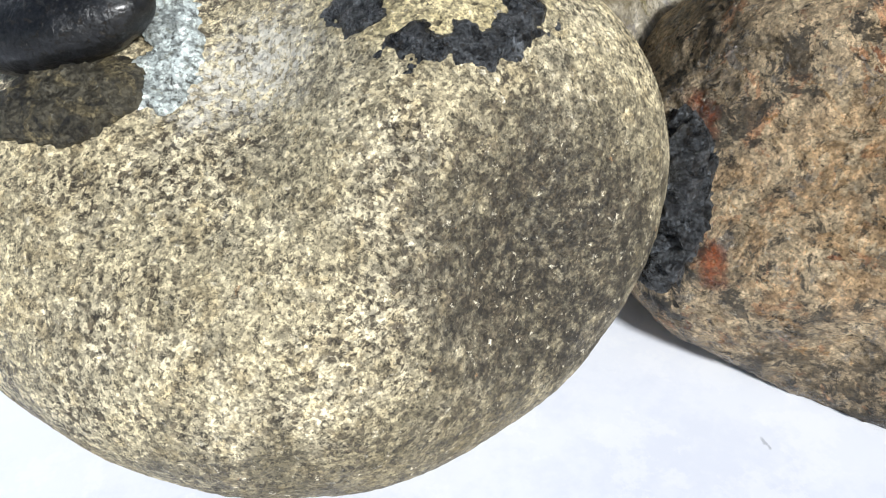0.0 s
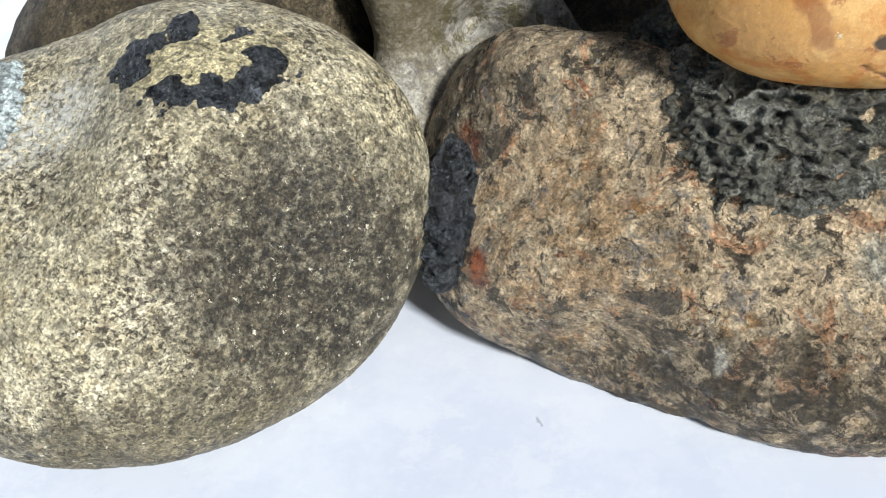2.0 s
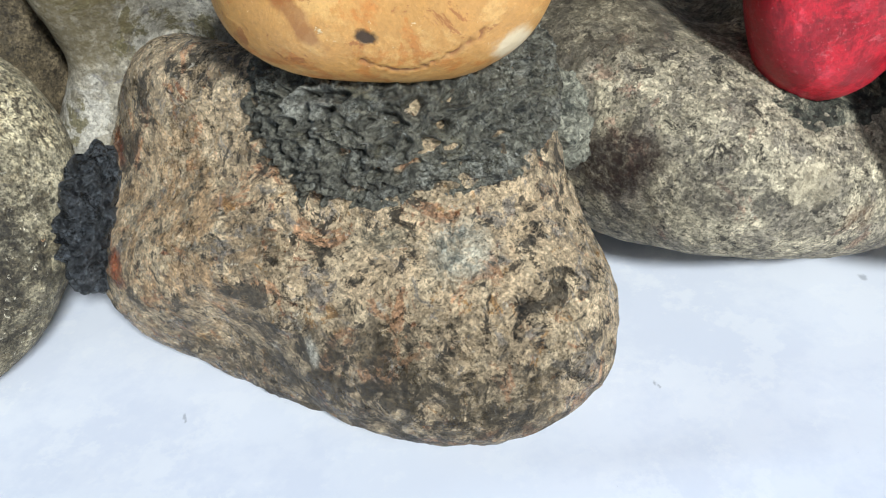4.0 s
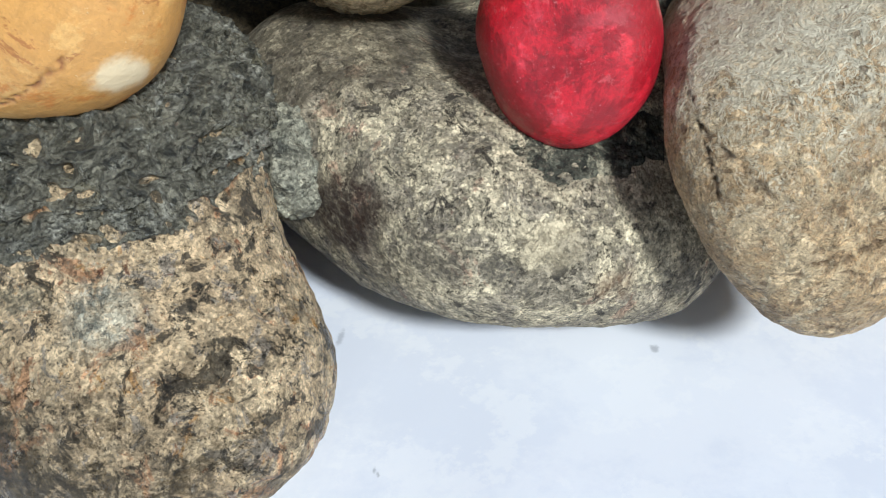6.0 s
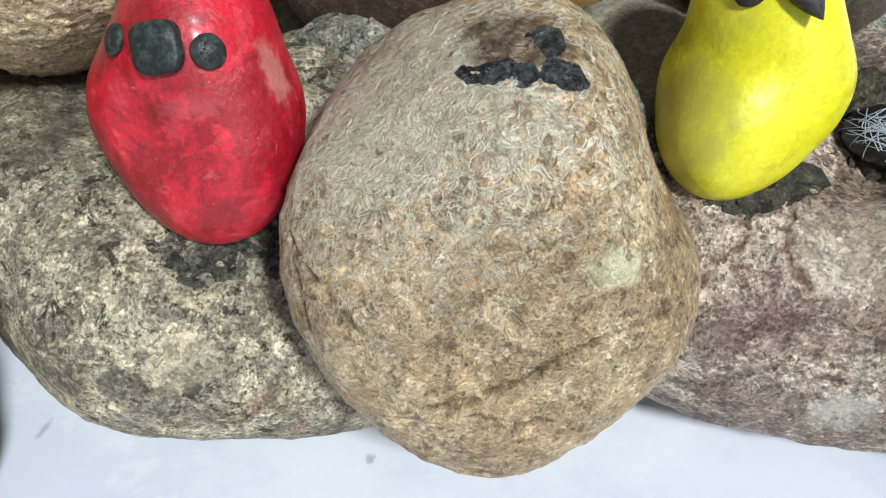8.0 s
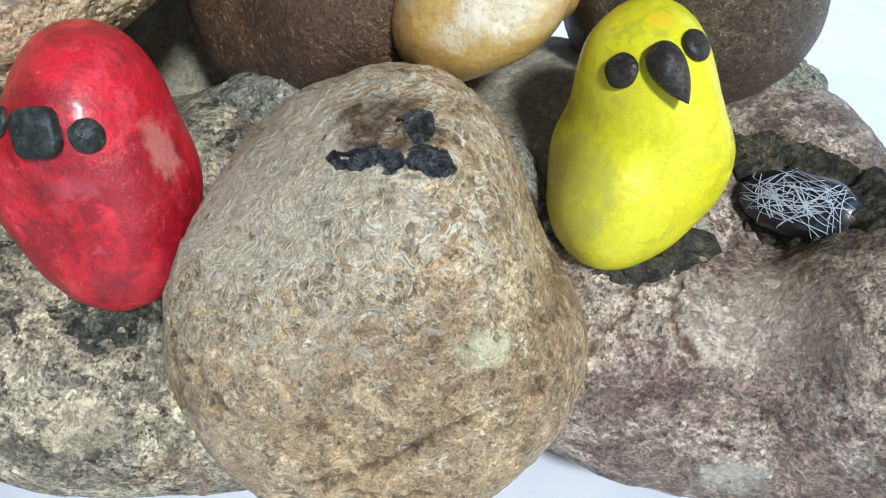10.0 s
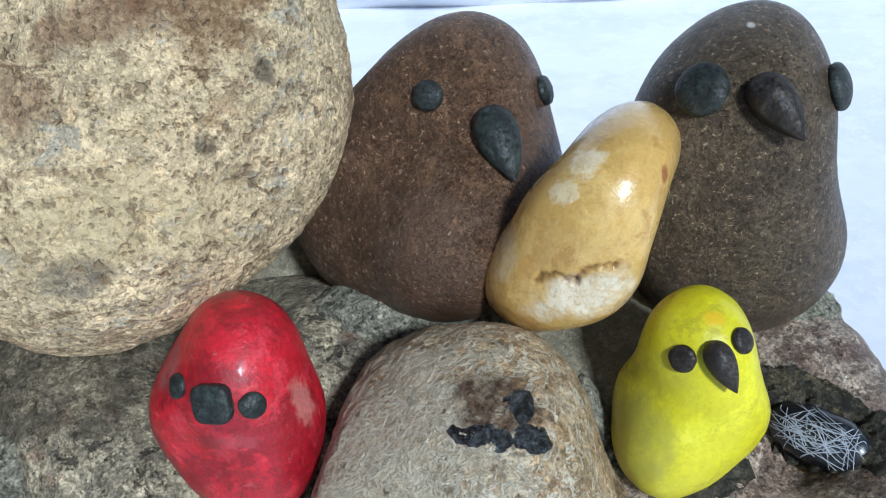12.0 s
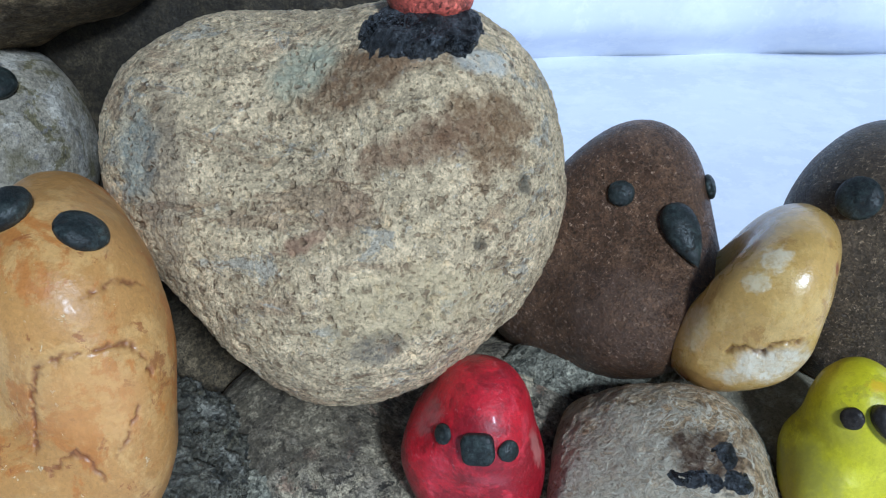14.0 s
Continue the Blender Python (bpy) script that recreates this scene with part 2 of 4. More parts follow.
def threads(name, parent, form, count, material, label):
    """Fine threads wound over a pebble: thin tubes along arcs on its upper side."""
    rnd = random.Random(5)
    verts, faces = [], []
    for _ in range(count):
        a = rnd.uniform(0, 2 * math.pi)
        b = a + rnd.choice((1, -1)) * rnd.uniform(0.7, 2.6)
        ra, rb = rnd.uniform(0.0, 0.97), rnd.uniform(0.2, 0.97)
        bow = rnd.uniform(-0.35, 0.35)
        pts = []
        for i in range(15):
            k = i / 14
            x = (1 - k) * ra * math.cos(a) + k * rb * math.cos(b) + bow * math.sin(math.pi * k) * math.cos((a + b) / 2 + 1.57)
            y = (1 - k) * ra * math.sin(a) + k * rb * math.sin(b) + bow * math.sin(math.pi * k) * math.sin((a + b) / 2 + 1.57)
            z = math.sqrt(max(0.02, 1 - min(0.98, x * x + y * y)))
            u = form.r @ (np.array((x, y, z)) * form.a)
            u /= np.linalg.norm(u)
            pts.append(form.c + u * (form.radius(u[None])[0] + 0.00025))
        w = rnd.uniform(0.00004, 0.0001)
        for i, q in enumerate(pts):
            t = pts[min(i + 1, 14)] - pts[max(i - 1, 0)]
            t /= np.linalg.norm(t) + 1e-9
            e = np.cross(t, form.r[:, 2])
            e /= np.linalg.norm(e) + 1e-9
            g = np.cross(e, t)
            verts += [q + w * (e * math.cos(h) + g * math.sin(h)) for h in (0, 1.57, 3.14, 4.71)]
        o = len(verts) - 60
        faces += [(o + 4 * i + k, o + 4 * i + (k + 1) % 4, o + 4 * i + 4 + (k + 1) % 4, o + 4 * i + 4 + k) for i in range(14) for k in range(4)]
    return mesh_object(name, np.array(verts) - np.array(parent.location), faces, material, parent, label)


def teardrop(name, parent, form, head, tip, wide, high, lift, material, label="", bump=0.1):
    """A drop-shaped pebble from its round head to its pointed tip. wide, high, lift: mm."""
    q, n = on_surface(form, head)
    t = np.array(tip) - q
    t -= n * (t @ n)
    long = np.linalg.norm(t)
    t /= long
    b = np.cross(n, t)
    rings, sides = 40, 36
    verts = []
    for i in range(rings + 1):
        s = i / rings
        w = 2.5 * (s + 1e-4) ** 0.52 * (1 - s) ** 0.95 + 0.03 * (1 - s)
        w = min(w, 1.0) * (0.0 if i in (0, rings) else 1.0)
        mid = q + t * ((s - 0.28) * long * 1.32) + n * (lift / 1000 * s * s + high / 1000 * 0.35)
        for k in range(sides):
            g = 2 * math.pi * k / sides
            verts.append(mid + b * (math.cos(g) * w * wide / 1000) + n * (math.sin(g) * w * high / 1000))
    verts = np.array(verts)
    verts += (wave(verts, 0.35, 3, 2.0) * bump / 1000)[:, None] * n
    faces = [(i * sides + k, i * sides + (k + 1) % sides, (i + 1) * sides + (k + 1) % sides, (i + 1) * sides + k) for i in range(rings) for k in range(sides)]
    return mesh_object(name, verts - np.array(parent.location), faces, material, parent, label)


def patch(name, parent, form, at, half, mask, thick, material, label="", lumps=(0.8, 0.35), steps=110, turn=0.0):
    """Putty smeared on a form: mask(x, y) is above 0 where it sticks, with x to the right and y up from -1 to 1."""
    q, n = on_surface(form, at)
    view = np.array(VIEW @ Euler((0, 0, radians(turn))).to_matrix())
    gx, gy = np.meshgrid(np.linspace(-1.25, 1.25, steps), np.linspace(-1.25, 1.25, steps))
    flat = q + (gx.ravel() * half[0] / 1000)[:, None] * view[:, 0] + (gy.ravel() * half[1] / 1000)[:, None] * view[:, 1]
    off = (n @ (flat - q).T) / max(0.35, n @ view[:, 2])
    flat = flat - off[:, None] * view[:, 2]
    u = flat - form.c
    u /= np.linalg.norm(u, axis=1)[:, None]
    surf = form.c + u * form.radius(u)[:, None]
    m = np.array([mask(x, y) for x, y in zip(gx.ravel(), gy.ravel())]) + 0.22 * wave(surf, 0.3, 3, 11.0)
    rise = np.clip(m / 0.25, -0.35, 1)
    rise = np.where(rise > 0, np.sqrt(np.clip(rise, 0, 1)), rise)
    h = thick * rise + lumps[0] * np.clip(rise, 0, 1) * wave(surf, lumps[1], 4, 3.0)
    verts = surf + u * (h / 1000)[:, None]
    keep = m > -0.3
    idx = np.arange(steps * steps).reshape(steps, steps)
    quads = np.stack([idx[:-1, :-1], idx[:-1, 1:], idx[1:, 1:], idx[1:, :-1]], -1).reshape(-1, 4)
    quads = quads[keep[quads].any(1)]
    used, inv = np.unique(quads, return_inverse=True)
    return mesh_object(name, verts[used] - np.array(parent.location), inv.reshape(-1, 4), material, parent, label)


def ring(x, y, outer=1.0, width=0.3, gaps=()):
    r = math.hypot(x, y) / outer
    m = width - abs(r - (1 - width))
    a = math.degrees(math.atan2(y, x))
    for g, w in gaps:
        m -= max(0.0, 1 - abs((a - g + 180) % 360 - 180) / w) * 0.7
    return m


def lump(x, y):
    return 1 - math.hypot(x, y)


# ---- stone materials ----
FORMS = {}
FORMS["A"] = Form((-0.0118, 0.129, 0.0432), 4, [-13.78, -18.69, 1.85, -4.7, 4.79, 14.06, 2.44, -30.7, 5.49, 10.27, 67.41, 7.37, 7.33, 74.67, 39.78, 80.88, 18.39, 26.27, -23.19, -6.69, 55.88, -9.21, 113.56, 2.17, 32.89])
FORMS["B"] = Form((0.0973, 0.1361, 0.0284), 5, [59.2, -33.64, 7.84, 110.56, 62.76, 109.73, -13.88, -10.63, -4.3, 14.13, 47.39, 46.49, 77.0, -47.98, 22.07, -0.41, -14.09, -13.46, -4.79, 38.98, 32.89, -1.07, 29.13, 25.87, 61.58, 7.01, 77.44, 1.48, -104.82, -27.43, 4.68, 39.65, -9.11, -80.46, -14.61, 18.8])
FORMS["C"] = Form((0.2004, 0.1677, 0.0348), 4, [-5.17, -4.96, 10.28, 4.15, 4.83, 7.66, 2.79, 2.64, 2.15, -2.68, 55.94, -19.38, -14.04, 84.83, 36.08, 103.25, 3.93, -19.54, 22.48, 5.5, 52.34, 9.83, 67.5, -3.33, 28.14])
FORMS["D"] = Form((0.2647, 0.1443, 0.048), 4, [9.18, -10.53, 28.26, -23.58, 2.5, 2.79, 3.27, -31.7, 9.56, 3.49, 20.4, 6.3, -32.81, 84.09, 8.09, 32.95, -13.46, 8.79, -12.19, 0.3, 37.26, -23.05, 97.99, -7.13, 36.27])
FORMS["E"] = Form((0.3319, 0.1579, 0.0348), 4, [-9.05, -10.96, -15.61, 1.98, -1.41, 7.54, -1.13, 9.0, 4.02, -2.41, 56.94, -24.21, -11.97, 88.37, -10.01, 82.36, -20.68, 23.84, -10.28, 6.68, 32.95, 11.72, 81.07, 16.2, 22.63])
FORMS["F"] = Form((0.1839, 0.182, 0.1181), 4, [3.93, -12.82, 29.32, -5.88, 9.22, -12.08, -0.08, -14.29, 6.58, 0.29, 48.16, 7.47, -17.64, 82.17, 9.45, 105.84, -4.76, 5.87, -34.0, 22.2, 48.35, -1.13, 92.42, 0.37, 48.94])
FORMS["G"] = Form((0.2505, 0.2039, 0.0946), 4, [-2.69, -0.14, -8.78, 6.38, 4.41, -0.03, -0.09, -6.85, -3.5, 2.77, 33.35, -0.58, 2.92, 63.97, -7.42, 66.98, -12.59, 6.04, 14.58, 13.73, 36.78, 10.44, 49.8, 3.32, 33.48])
FORMS["H"] = Form((0.3191, 0.2047, 0.0981), 4, [-3.4, 0.17, -13.27, 6.72, 13.17, -0.39, -1.28, -4.71, -7.36, -1.56, 19.69, 9.06, -7.27, 64.93, -6.58, 61.76, 13.53, 13.63, 8.99, 1.18, 34.7, 3.22, 76.22, -4.26, 36.55])
FORMS["I"] = Form((0.2827, 0.1735, 0.0979), 4, [-1.4, 3.51, -3.15, 6.4, 1.92, 4.85, -0.51, -1.5, -2.85, 1.78, 12.63, 9.75, 10.72, 43.98, -3.26, 43.95, 1.96, 10.52, 12.42, 15.28, 21.48, -0.48, 45.99, -5.5, 17.59])
FORMS["R"] = Form((0.2168, 0.1436, 0.0755), 4, [-1.08, -0.92, -2.73, 0.16, 1.28, 0.54, -0.08, 0.69, -1.65, -1.28, 16.8, -0.03, -0.68, 33.78, 3.36, 34.39, -4.7, -2.01, -6.92, 4.82, 13.78, -1.49, 37.02, 3.92, 23.89])
FORMS["Y"] = Form((0.3019, 0.1505, 0.074), 4, [2.38, -0.77, -4.07, 0.33, -0.82, 1.82, -0.25, -1.86, -0.02, -0.17, 13.03, -3.73, 0.64, 25.21, 2.12, 30.31, -0.15, 9.06, 2.98, 4.75, 11.51, 4.34, 31.57, 5.66, 20.11])
FORMS["O"] = Form((0.1278, 0.1325, 0.1063), 4, [-3.66, -7.91, -12.63, -8.88, -19.35, 9.52, 2.49, -3.71, -1.65, 3.34, 28.05, -10.5, 22.17, 73.91, 22.65, 54.14, -10.27, -2.95, -20.25, 5.97, 28.86, 13.79, 75.78, 7.36, 35.39])
FORMS["K"] = Form((0.0482, 0.2016, 0.0609), 4, [7.31, -14.51, -12.16, -24.39, -5.99, 8.67, 5.0, 4.48, 12.71, 10.52, 9.27, -45.58, -15.34, 69.53, 16.84, 107.28, 17.6, -5.29, 49.84, 14.91, 28.13, 8.82, 151.54, 29.67, 66.71])
FORMS["Q"] = Form((-0.0253, 0.208, 0.0484), 4, [-0.08, -0.28, -0.55, -0.45, -0.34, 0.46, -0.13, 0.08, 0.14, 0.11, 55.6, 11.23, 10.35, 116.5, 2.13, 102.21, 11.19, 9.82, 10.08, 9.78, 60.51, 1.04, 107.88, 1.14, 47.31])
FORMS["L"] = Form((0.0729, 0.2423, 0.1841), 4, [0.54, 0.3, -0.13, -0.04, 0.36, -1.14, -0.04, 0.13, 0.21, 0.2, 56.1, -0.76, 9.59, 100.07, -7.4, 92.36, -1.08, 10.92, -2.19, 12.84, 44.43, -6.43, 81.67, -6.75, 37.46])

A, B, C, D, E, F, G, H, I, R, Y, O, K, Q, L = (FORMS[k] for k in "A B C D E F G H I R Y O K Q L".split())
J = Round((0.287, 0.188, 0.035), (0.046, 0.046, 0.040))


def speckled_cream():
    s = Shader("speckled_cream_stone", 0.62)
    s.over(rgb(200, 187, 152), 1)
    s.layer(rgb(210, 198, 166), 0.06, 0.45, 0.6, 0.8)
    s.layer(rgb(170, 154, 118), 0.22, 0.5, 0.62, 0.7, off=5)
    dark = s.spot((0.0185, 0.1000, 0.0450), A.c, (27, 28, 50), 15, 0.45, 0.6, 0.2)
    s.over(rgb(54, 48, 36), s.calc("MULTIPLY", dark, s.ramp(s.noise(0.5, 6, 0.7, 0.3), 0.44, 0.66, 1.0, 0.62)))
    # Shade on the stone's underside, put into the colour as an olive-brown band.
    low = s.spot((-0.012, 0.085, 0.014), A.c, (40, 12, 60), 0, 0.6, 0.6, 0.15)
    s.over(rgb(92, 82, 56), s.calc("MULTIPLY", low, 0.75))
    s.over(rgb(206, 190, 140), s.calc("MULTIPLY", s.spot((0.0, 0.1165, 0.0841), A.c, (17, 9, 30), 0, 0.3, 0.4), 0.6))
    g = s.ramp(s.noise(0.75, 3, 0.65, 0.4), 0.50, 0.60)
    s.over(rgb(96, 86, 68), s.calc("MULTIPLY", g, s.ramp(s.noise(0.07, 2), 0.36, 0.64, 0.3, 1.0)))
    s.relief(g, -0.25)
    s.layer(rgb(52, 48, 40), 1.15, 0.60, 0.66, 0.8, 2, 0.5, off=9, dig=-0.2)
    s.layer(rgb(226, 216, 190), 0.55, 0.62, 0.67, 0.9, 2, 0.3, off=3, dig=0.1)
    s.layer(rgb(178, 138, 96), 0.18, 0.70, 0.74, 0.8, 2, off=14)
    s.crisp(0.42, 1.1)
    s.over(rgb(58, 52, 42), s.calc("MULTIPLY", s.pocks(0.55, 0.3, 0.5), 0.6))
    # Whitish scuff; its shine is painted in with it.
    s.over(rgb(220, 216, 204), s.calc("MULTIPLY", s.spot((-0.0319, 0.1147, 0.0723), A.c, (11, 7, 20), 30, 0.6, 0.8, 0.2), s.ramp(s.grains(1.2)[0], 0.2, 0.8, 0.1, 0.8)))
    s.relief(s.noise(1.6, 3, 0.7), 0.35)
    s.put(s.ramp(s.noise(0.05, 2), 0.4, 0.7, 0.72, 0.42), s.b.inputs["Roughness"])
    return s.done(0.8)


def mottled_granite():
    s = Shader("mottled_brown_granite", 0.5)
    s.over(rgb(140, 124, 100), 1)
    s.layer(rgb(152, 132, 102), 0.3, 0.46, 0.54, 0.9, 4, 0.5, off=23)
    s.layer(rgb(198, 174, 138), 0.055, 0.42, 0.50, 0.95, 4, 0.6, dig=0.5)
    s.layer(rgb(208, 186, 150), 0.12, 0.50, 0.56, 0.8, 4, 0.6, off=51, dig=0.3)
    s.layer(rgb(184, 132, 92), 0.09, 0.57, 0.62, 0.7, 4, 0.8, off=31)
    s.layer(rgb(166, 118, 54), 0.12, 0.61, 0.66, 0.7, 4, 0.8, off=37)
    s.layer(rgb(134, 128, 120), 0.16, 0.56, 0.62, 0.7, 4, 0.8, off=4)
    s.layer(rgb(132, 78, 46), 0.20, 0.62, 0.67, 0.8, 4, 0.6, off=8)
    s.layer(rgb(58, 54, 46), 0.10, 0.55, 0.605, 0.85, 4, 0.7, off=12, dig=-0.6)
    s.layer(rgb(46, 43, 38), 0.25, 0.57, 0.62, 0.85, 4, 0.6, off=2, dig=-0.5)
    s.layer(rgb(216, 204, 180), 0.4, 0.63, 0.68, 0.8, 3, 0.5, off=17, dig=0.2)
    west = s.spot((0.070, 0.112, 0.040), B.c, (17, 20, 40), 0, 0.5, 0.8, 0.1)
    s.over(rgb(196, 160, 116), s.calc("MULTIPLY", west, s.ramp(s.noise(0.16, 8, 0.74, 0.6, 77.0), 0.48, 0.53, 0.0, 0.7)))
    # Darker, browner mottling towards the bottom.
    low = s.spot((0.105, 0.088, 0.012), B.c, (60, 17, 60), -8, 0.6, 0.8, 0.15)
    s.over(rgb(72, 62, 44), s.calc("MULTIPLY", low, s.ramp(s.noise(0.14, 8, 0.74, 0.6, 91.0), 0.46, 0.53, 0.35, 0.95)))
    for at, size, turn, colour, k in (
        ((0.0521, 0.1168, 0.0302), (2.2, 5, 6), 0, rgb(150, 72, 30), 0.9),
        ((0.0514, 0.1378, 0.0519), (2.0, 5, 6), 12, rgb(128, 62, 30), 0.9),
        ((0.0748, 0.1602, 0.0661), (13, 2.8, 9), -4, rgb(62, 44, 34), 0.9),
        # Painted glint on top of the front bulge.
        ((0.1337, 0.0979, 0.0425), (7, 6, 9), 0, rgb(186, 184, 166), 0.7),
        ((0.118, 0.0965, 0.0475), (6, 3, 9), 0, rgb(196, 182, 150), 0.6),
        ((0.1010, 0.0905, 0.0240), (1.2, 4, 5), 0, rgb(214, 206, 186), 0.8),
    ):
        s.over(colour, s.calc("MULTIPLY", s.spot(at, B.c, size, turn, 0.35, 0.9, 0.5), s.calc("MULTIPLY", s.ramp(s.noise(0.5, 6, 0.7), 0.36, 0.58, 0.4, 1.0), k)))
    s.cracks(rgb(22, 18, 14), 1.0)
    s.crisp(0.36, 1.1)
    s.relief(s.noise(0.5, 6, 0.74), 1.8)
    s.relief(s.noise(1.8, 3, 0.7), 0.3)
    s.put(s.ramp(s.noise(0.09, 5, off=6), 0.42, 0.60, 0.60, 0.22), s.b.inputs["Roughness"])
    return s.done(0.8)


def plain_stone(name, base, layers, spots=(), origin=(0, 0, 0), rough=(0.75, 0.6), grain=((0.5, 0.8), (1.7, 0.3)), spec=0.4, coat=0.0, strength=0.8, crisp=0.42, fray=0.75, size=1.0, veins=(), crack=None, pocks=()):
    """base colour; layers: (colour, per mm, lo, hi, amount, offset, relief[, stretch]); spots: (place, size mm, turn, colour, amount, wobble, relief)."""
    s = Shader(name, rough[0], spec=spec, coat=coat)
    s.over(rgb(*base), 1)
    for colour, scale, lo, hi, amount, off, dig, *st in layers:
        s.layer(rgb(*colour), scale, lo, hi, amount, 4, 0.5, off, st[0] if st else None, dig)
    s.crisp(crisp, size)
    for at, half, colour, scale, amount in veins:
        v = s.calc("ABSOLUTE", s.calc("SUBTRACT", s.noise(scale, 5, 0.6, 1.2, 17.0), 0.5), 0.0)
        f = s.calc("MULTIPLY", s.ramp(v, 0.05, 0.008), s.spot(at, origin, half, 0, 0.5, 0.8))
        s.over(rgb(*colour), s.calc("MULTIPLY", f, amount))
        s.relief(f, 0.3)
    for n, (at, half, turn, colour, amount, wob, dig) in enumerate(spots):
        f = s.spot(at, origin, half, turn, 0.35, wob, max(0.15, 1.2 / max(half[:2])), n * 3.1 + 1)
        if min(half[:2]) > 2 and fray:
            f = s.calc("MULTIPLY", f, s.ramp(s.noise(0.45, 5, 0.7, 0.3, n * 2.3), 0.36, 0.56, 1 - fray * 0.7, 1.0))
            f = s.calc("MULTIPLY", f, s.ramp(s.grains(1.4)[1], 0.0, 1.0, 1 - fray * 0.25, 1.0))
        s.over(rgb(*colour), s.calc("MULTIPLY", f, amount))
        if dig:
            s.relief(f, dig)
    for scale, share, depth, colour in pocks:
        s.over(rgb(*colour), s.calc("MULTIPLY", s.pocks(scale, share, depth, scale * 30), 0.7))
    if crack:
        s.cracks(rgb(*crack), 0.9)
    for scale, h in grain:
        s.relief(s.noise(scale, 4, 0.65, 0.2, 20), h)
    s.put(s.ramp(s.noise(0.12, 3, off=6), 0.38, 0.66, *rough), s.b.inputs["Roughness"])
    return s.done(strength)


M_A = speckled_cream()
M_B = mottled_granite()
M_C = plain_stone("greige_blotched_stone", (150, 140, 120), (
    ((186, 174, 146), 0.07, 0.44, 0.54, 0.9, 1, 0.3), ((112, 104, 92), 0.12, 0.53, 0.60, 0.7, 5, 0), ((160, 122, 100), 0.09, 0.60, 0.66, 0.55, 9, 0),
    ((62, 57, 50), 0.17, 0.59, 0.64, 0.9, 13, -0.5), ((66, 62, 54), 0.5, 0.60, 0.66, 0.7, 2, -0.3), ((206, 196, 172), 0.4, 0.62, 0.68, 0.7, 21, 0.2)),
    (((0.170, 0.134, 0.040), (11, 9), 20, (46, 28, 20), 1.0, 0.5, 0), ((0.201, 0.1181, 0.0356), (4, 3), 0, (66, 62, 56), 0.8, 0.6, 0),
     ((0.192, 0.119, 0.037), (4, 5), 0, (72, 66, 58), 0.7, 0.6, 0), ((0.212, 0.119, 0.040), (7, 5), 0, (190, 176, 146), 0.6, 0.6, 0),
     # First: browner back, plus painted shade from the sandstone and orange pebble.
     ((0.165, 0.160, 0.066), (30, 15), 0, (82, 74, 60), 0.8, 0.7, 0), ((0.226, 0.117, 0.030), (6, 5), 0, (128, 96, 66), 0.6, 0.6, 0)), C.c)
M_D = plain_stone("tan_veined_stone", (170, 143, 106), (
    ((198, 176, 140), 0.08, 0.45, 0.58, 0.8, 1, 0), ((138, 112, 80), 0.05, 0.52, 0.60, 0.7, 6, -0.2), ((206, 190, 158), 0.28, 0.56, 0.62, 0.75, 11, 0.4),
    ((176, 136, 88), 0.2, 0.59, 0.66, 0.5, 8, 0), ((112, 90, 64), 0.28, 0.585, 0.64, 0.7, 3, -0.5)),
    (((0.2500, 0.1330, 0.0780), (21, 16), 0, (212, 202, 178), 0.6, 1.2, 0.4), ((0.2675, 0.1333, 0.085), (7.5, 5.2), -10, (78, 56, 38), 1.0, 0.8, 0),
     ((0.2804, 0.1168, 0.0588), (3.6, 3.0, 5), 0, (200, 194, 156), 1.0, 0.6, 0)), D.c, rough=(0.56, 0.34), crisp=0.30, size=1.2, fray=0.6, crack=(84, 64, 46), pocks=((0.5, 0.15, 0.5, (112, 90, 66)),), veins=(((0.258, 0.130, 0.080), (28, 22), (222, 212, 188), 0.22, 0.95), ((0.247, 0.128, 0.072), (16, 24), (216, 204, 178), 0.4, 0.8), ((0.262, 0.112, 0.045), (30, 20), (192, 172, 136), 0.3, 0.5)))
M_E = plain_stone("purple_brown_stone", (146, 126, 110), (
    ((190, 172, 152), 0.06, 0.44, 0.53, 0.9, 1, 0.3), ((118, 90, 80), 0.09, 0.55, 0.61, 0.75, 7, -0.2), ((204, 192, 176), 0.3, 0.59, 0.65, 0.8, 12, 0.3),
    ((72, 56, 52), 0.7, 0.58, 0.66, 0.6, 3, -0.15)),
    (((0.3194, 0.1271, 0.022), (5, 4), 0, (190, 184, 168), 0.8, 0.6, 0), ((0.3221, 0.1363, 0.048), (12, 8), 0, (186, 172, 154), 0.6, 0.7, 0),
     ((0.3057, 0.1303, 0.0384), (9, 7), 0, (92, 66, 60), 0.6, 0.7, 0), 
     ((0.350, 0.185, 0.052), (22, 12), 0, (92, 82, 76), 0.6, 0.5, 0)), E.c, rough=(0.55, 0.36), crack=(96, 66, 50))
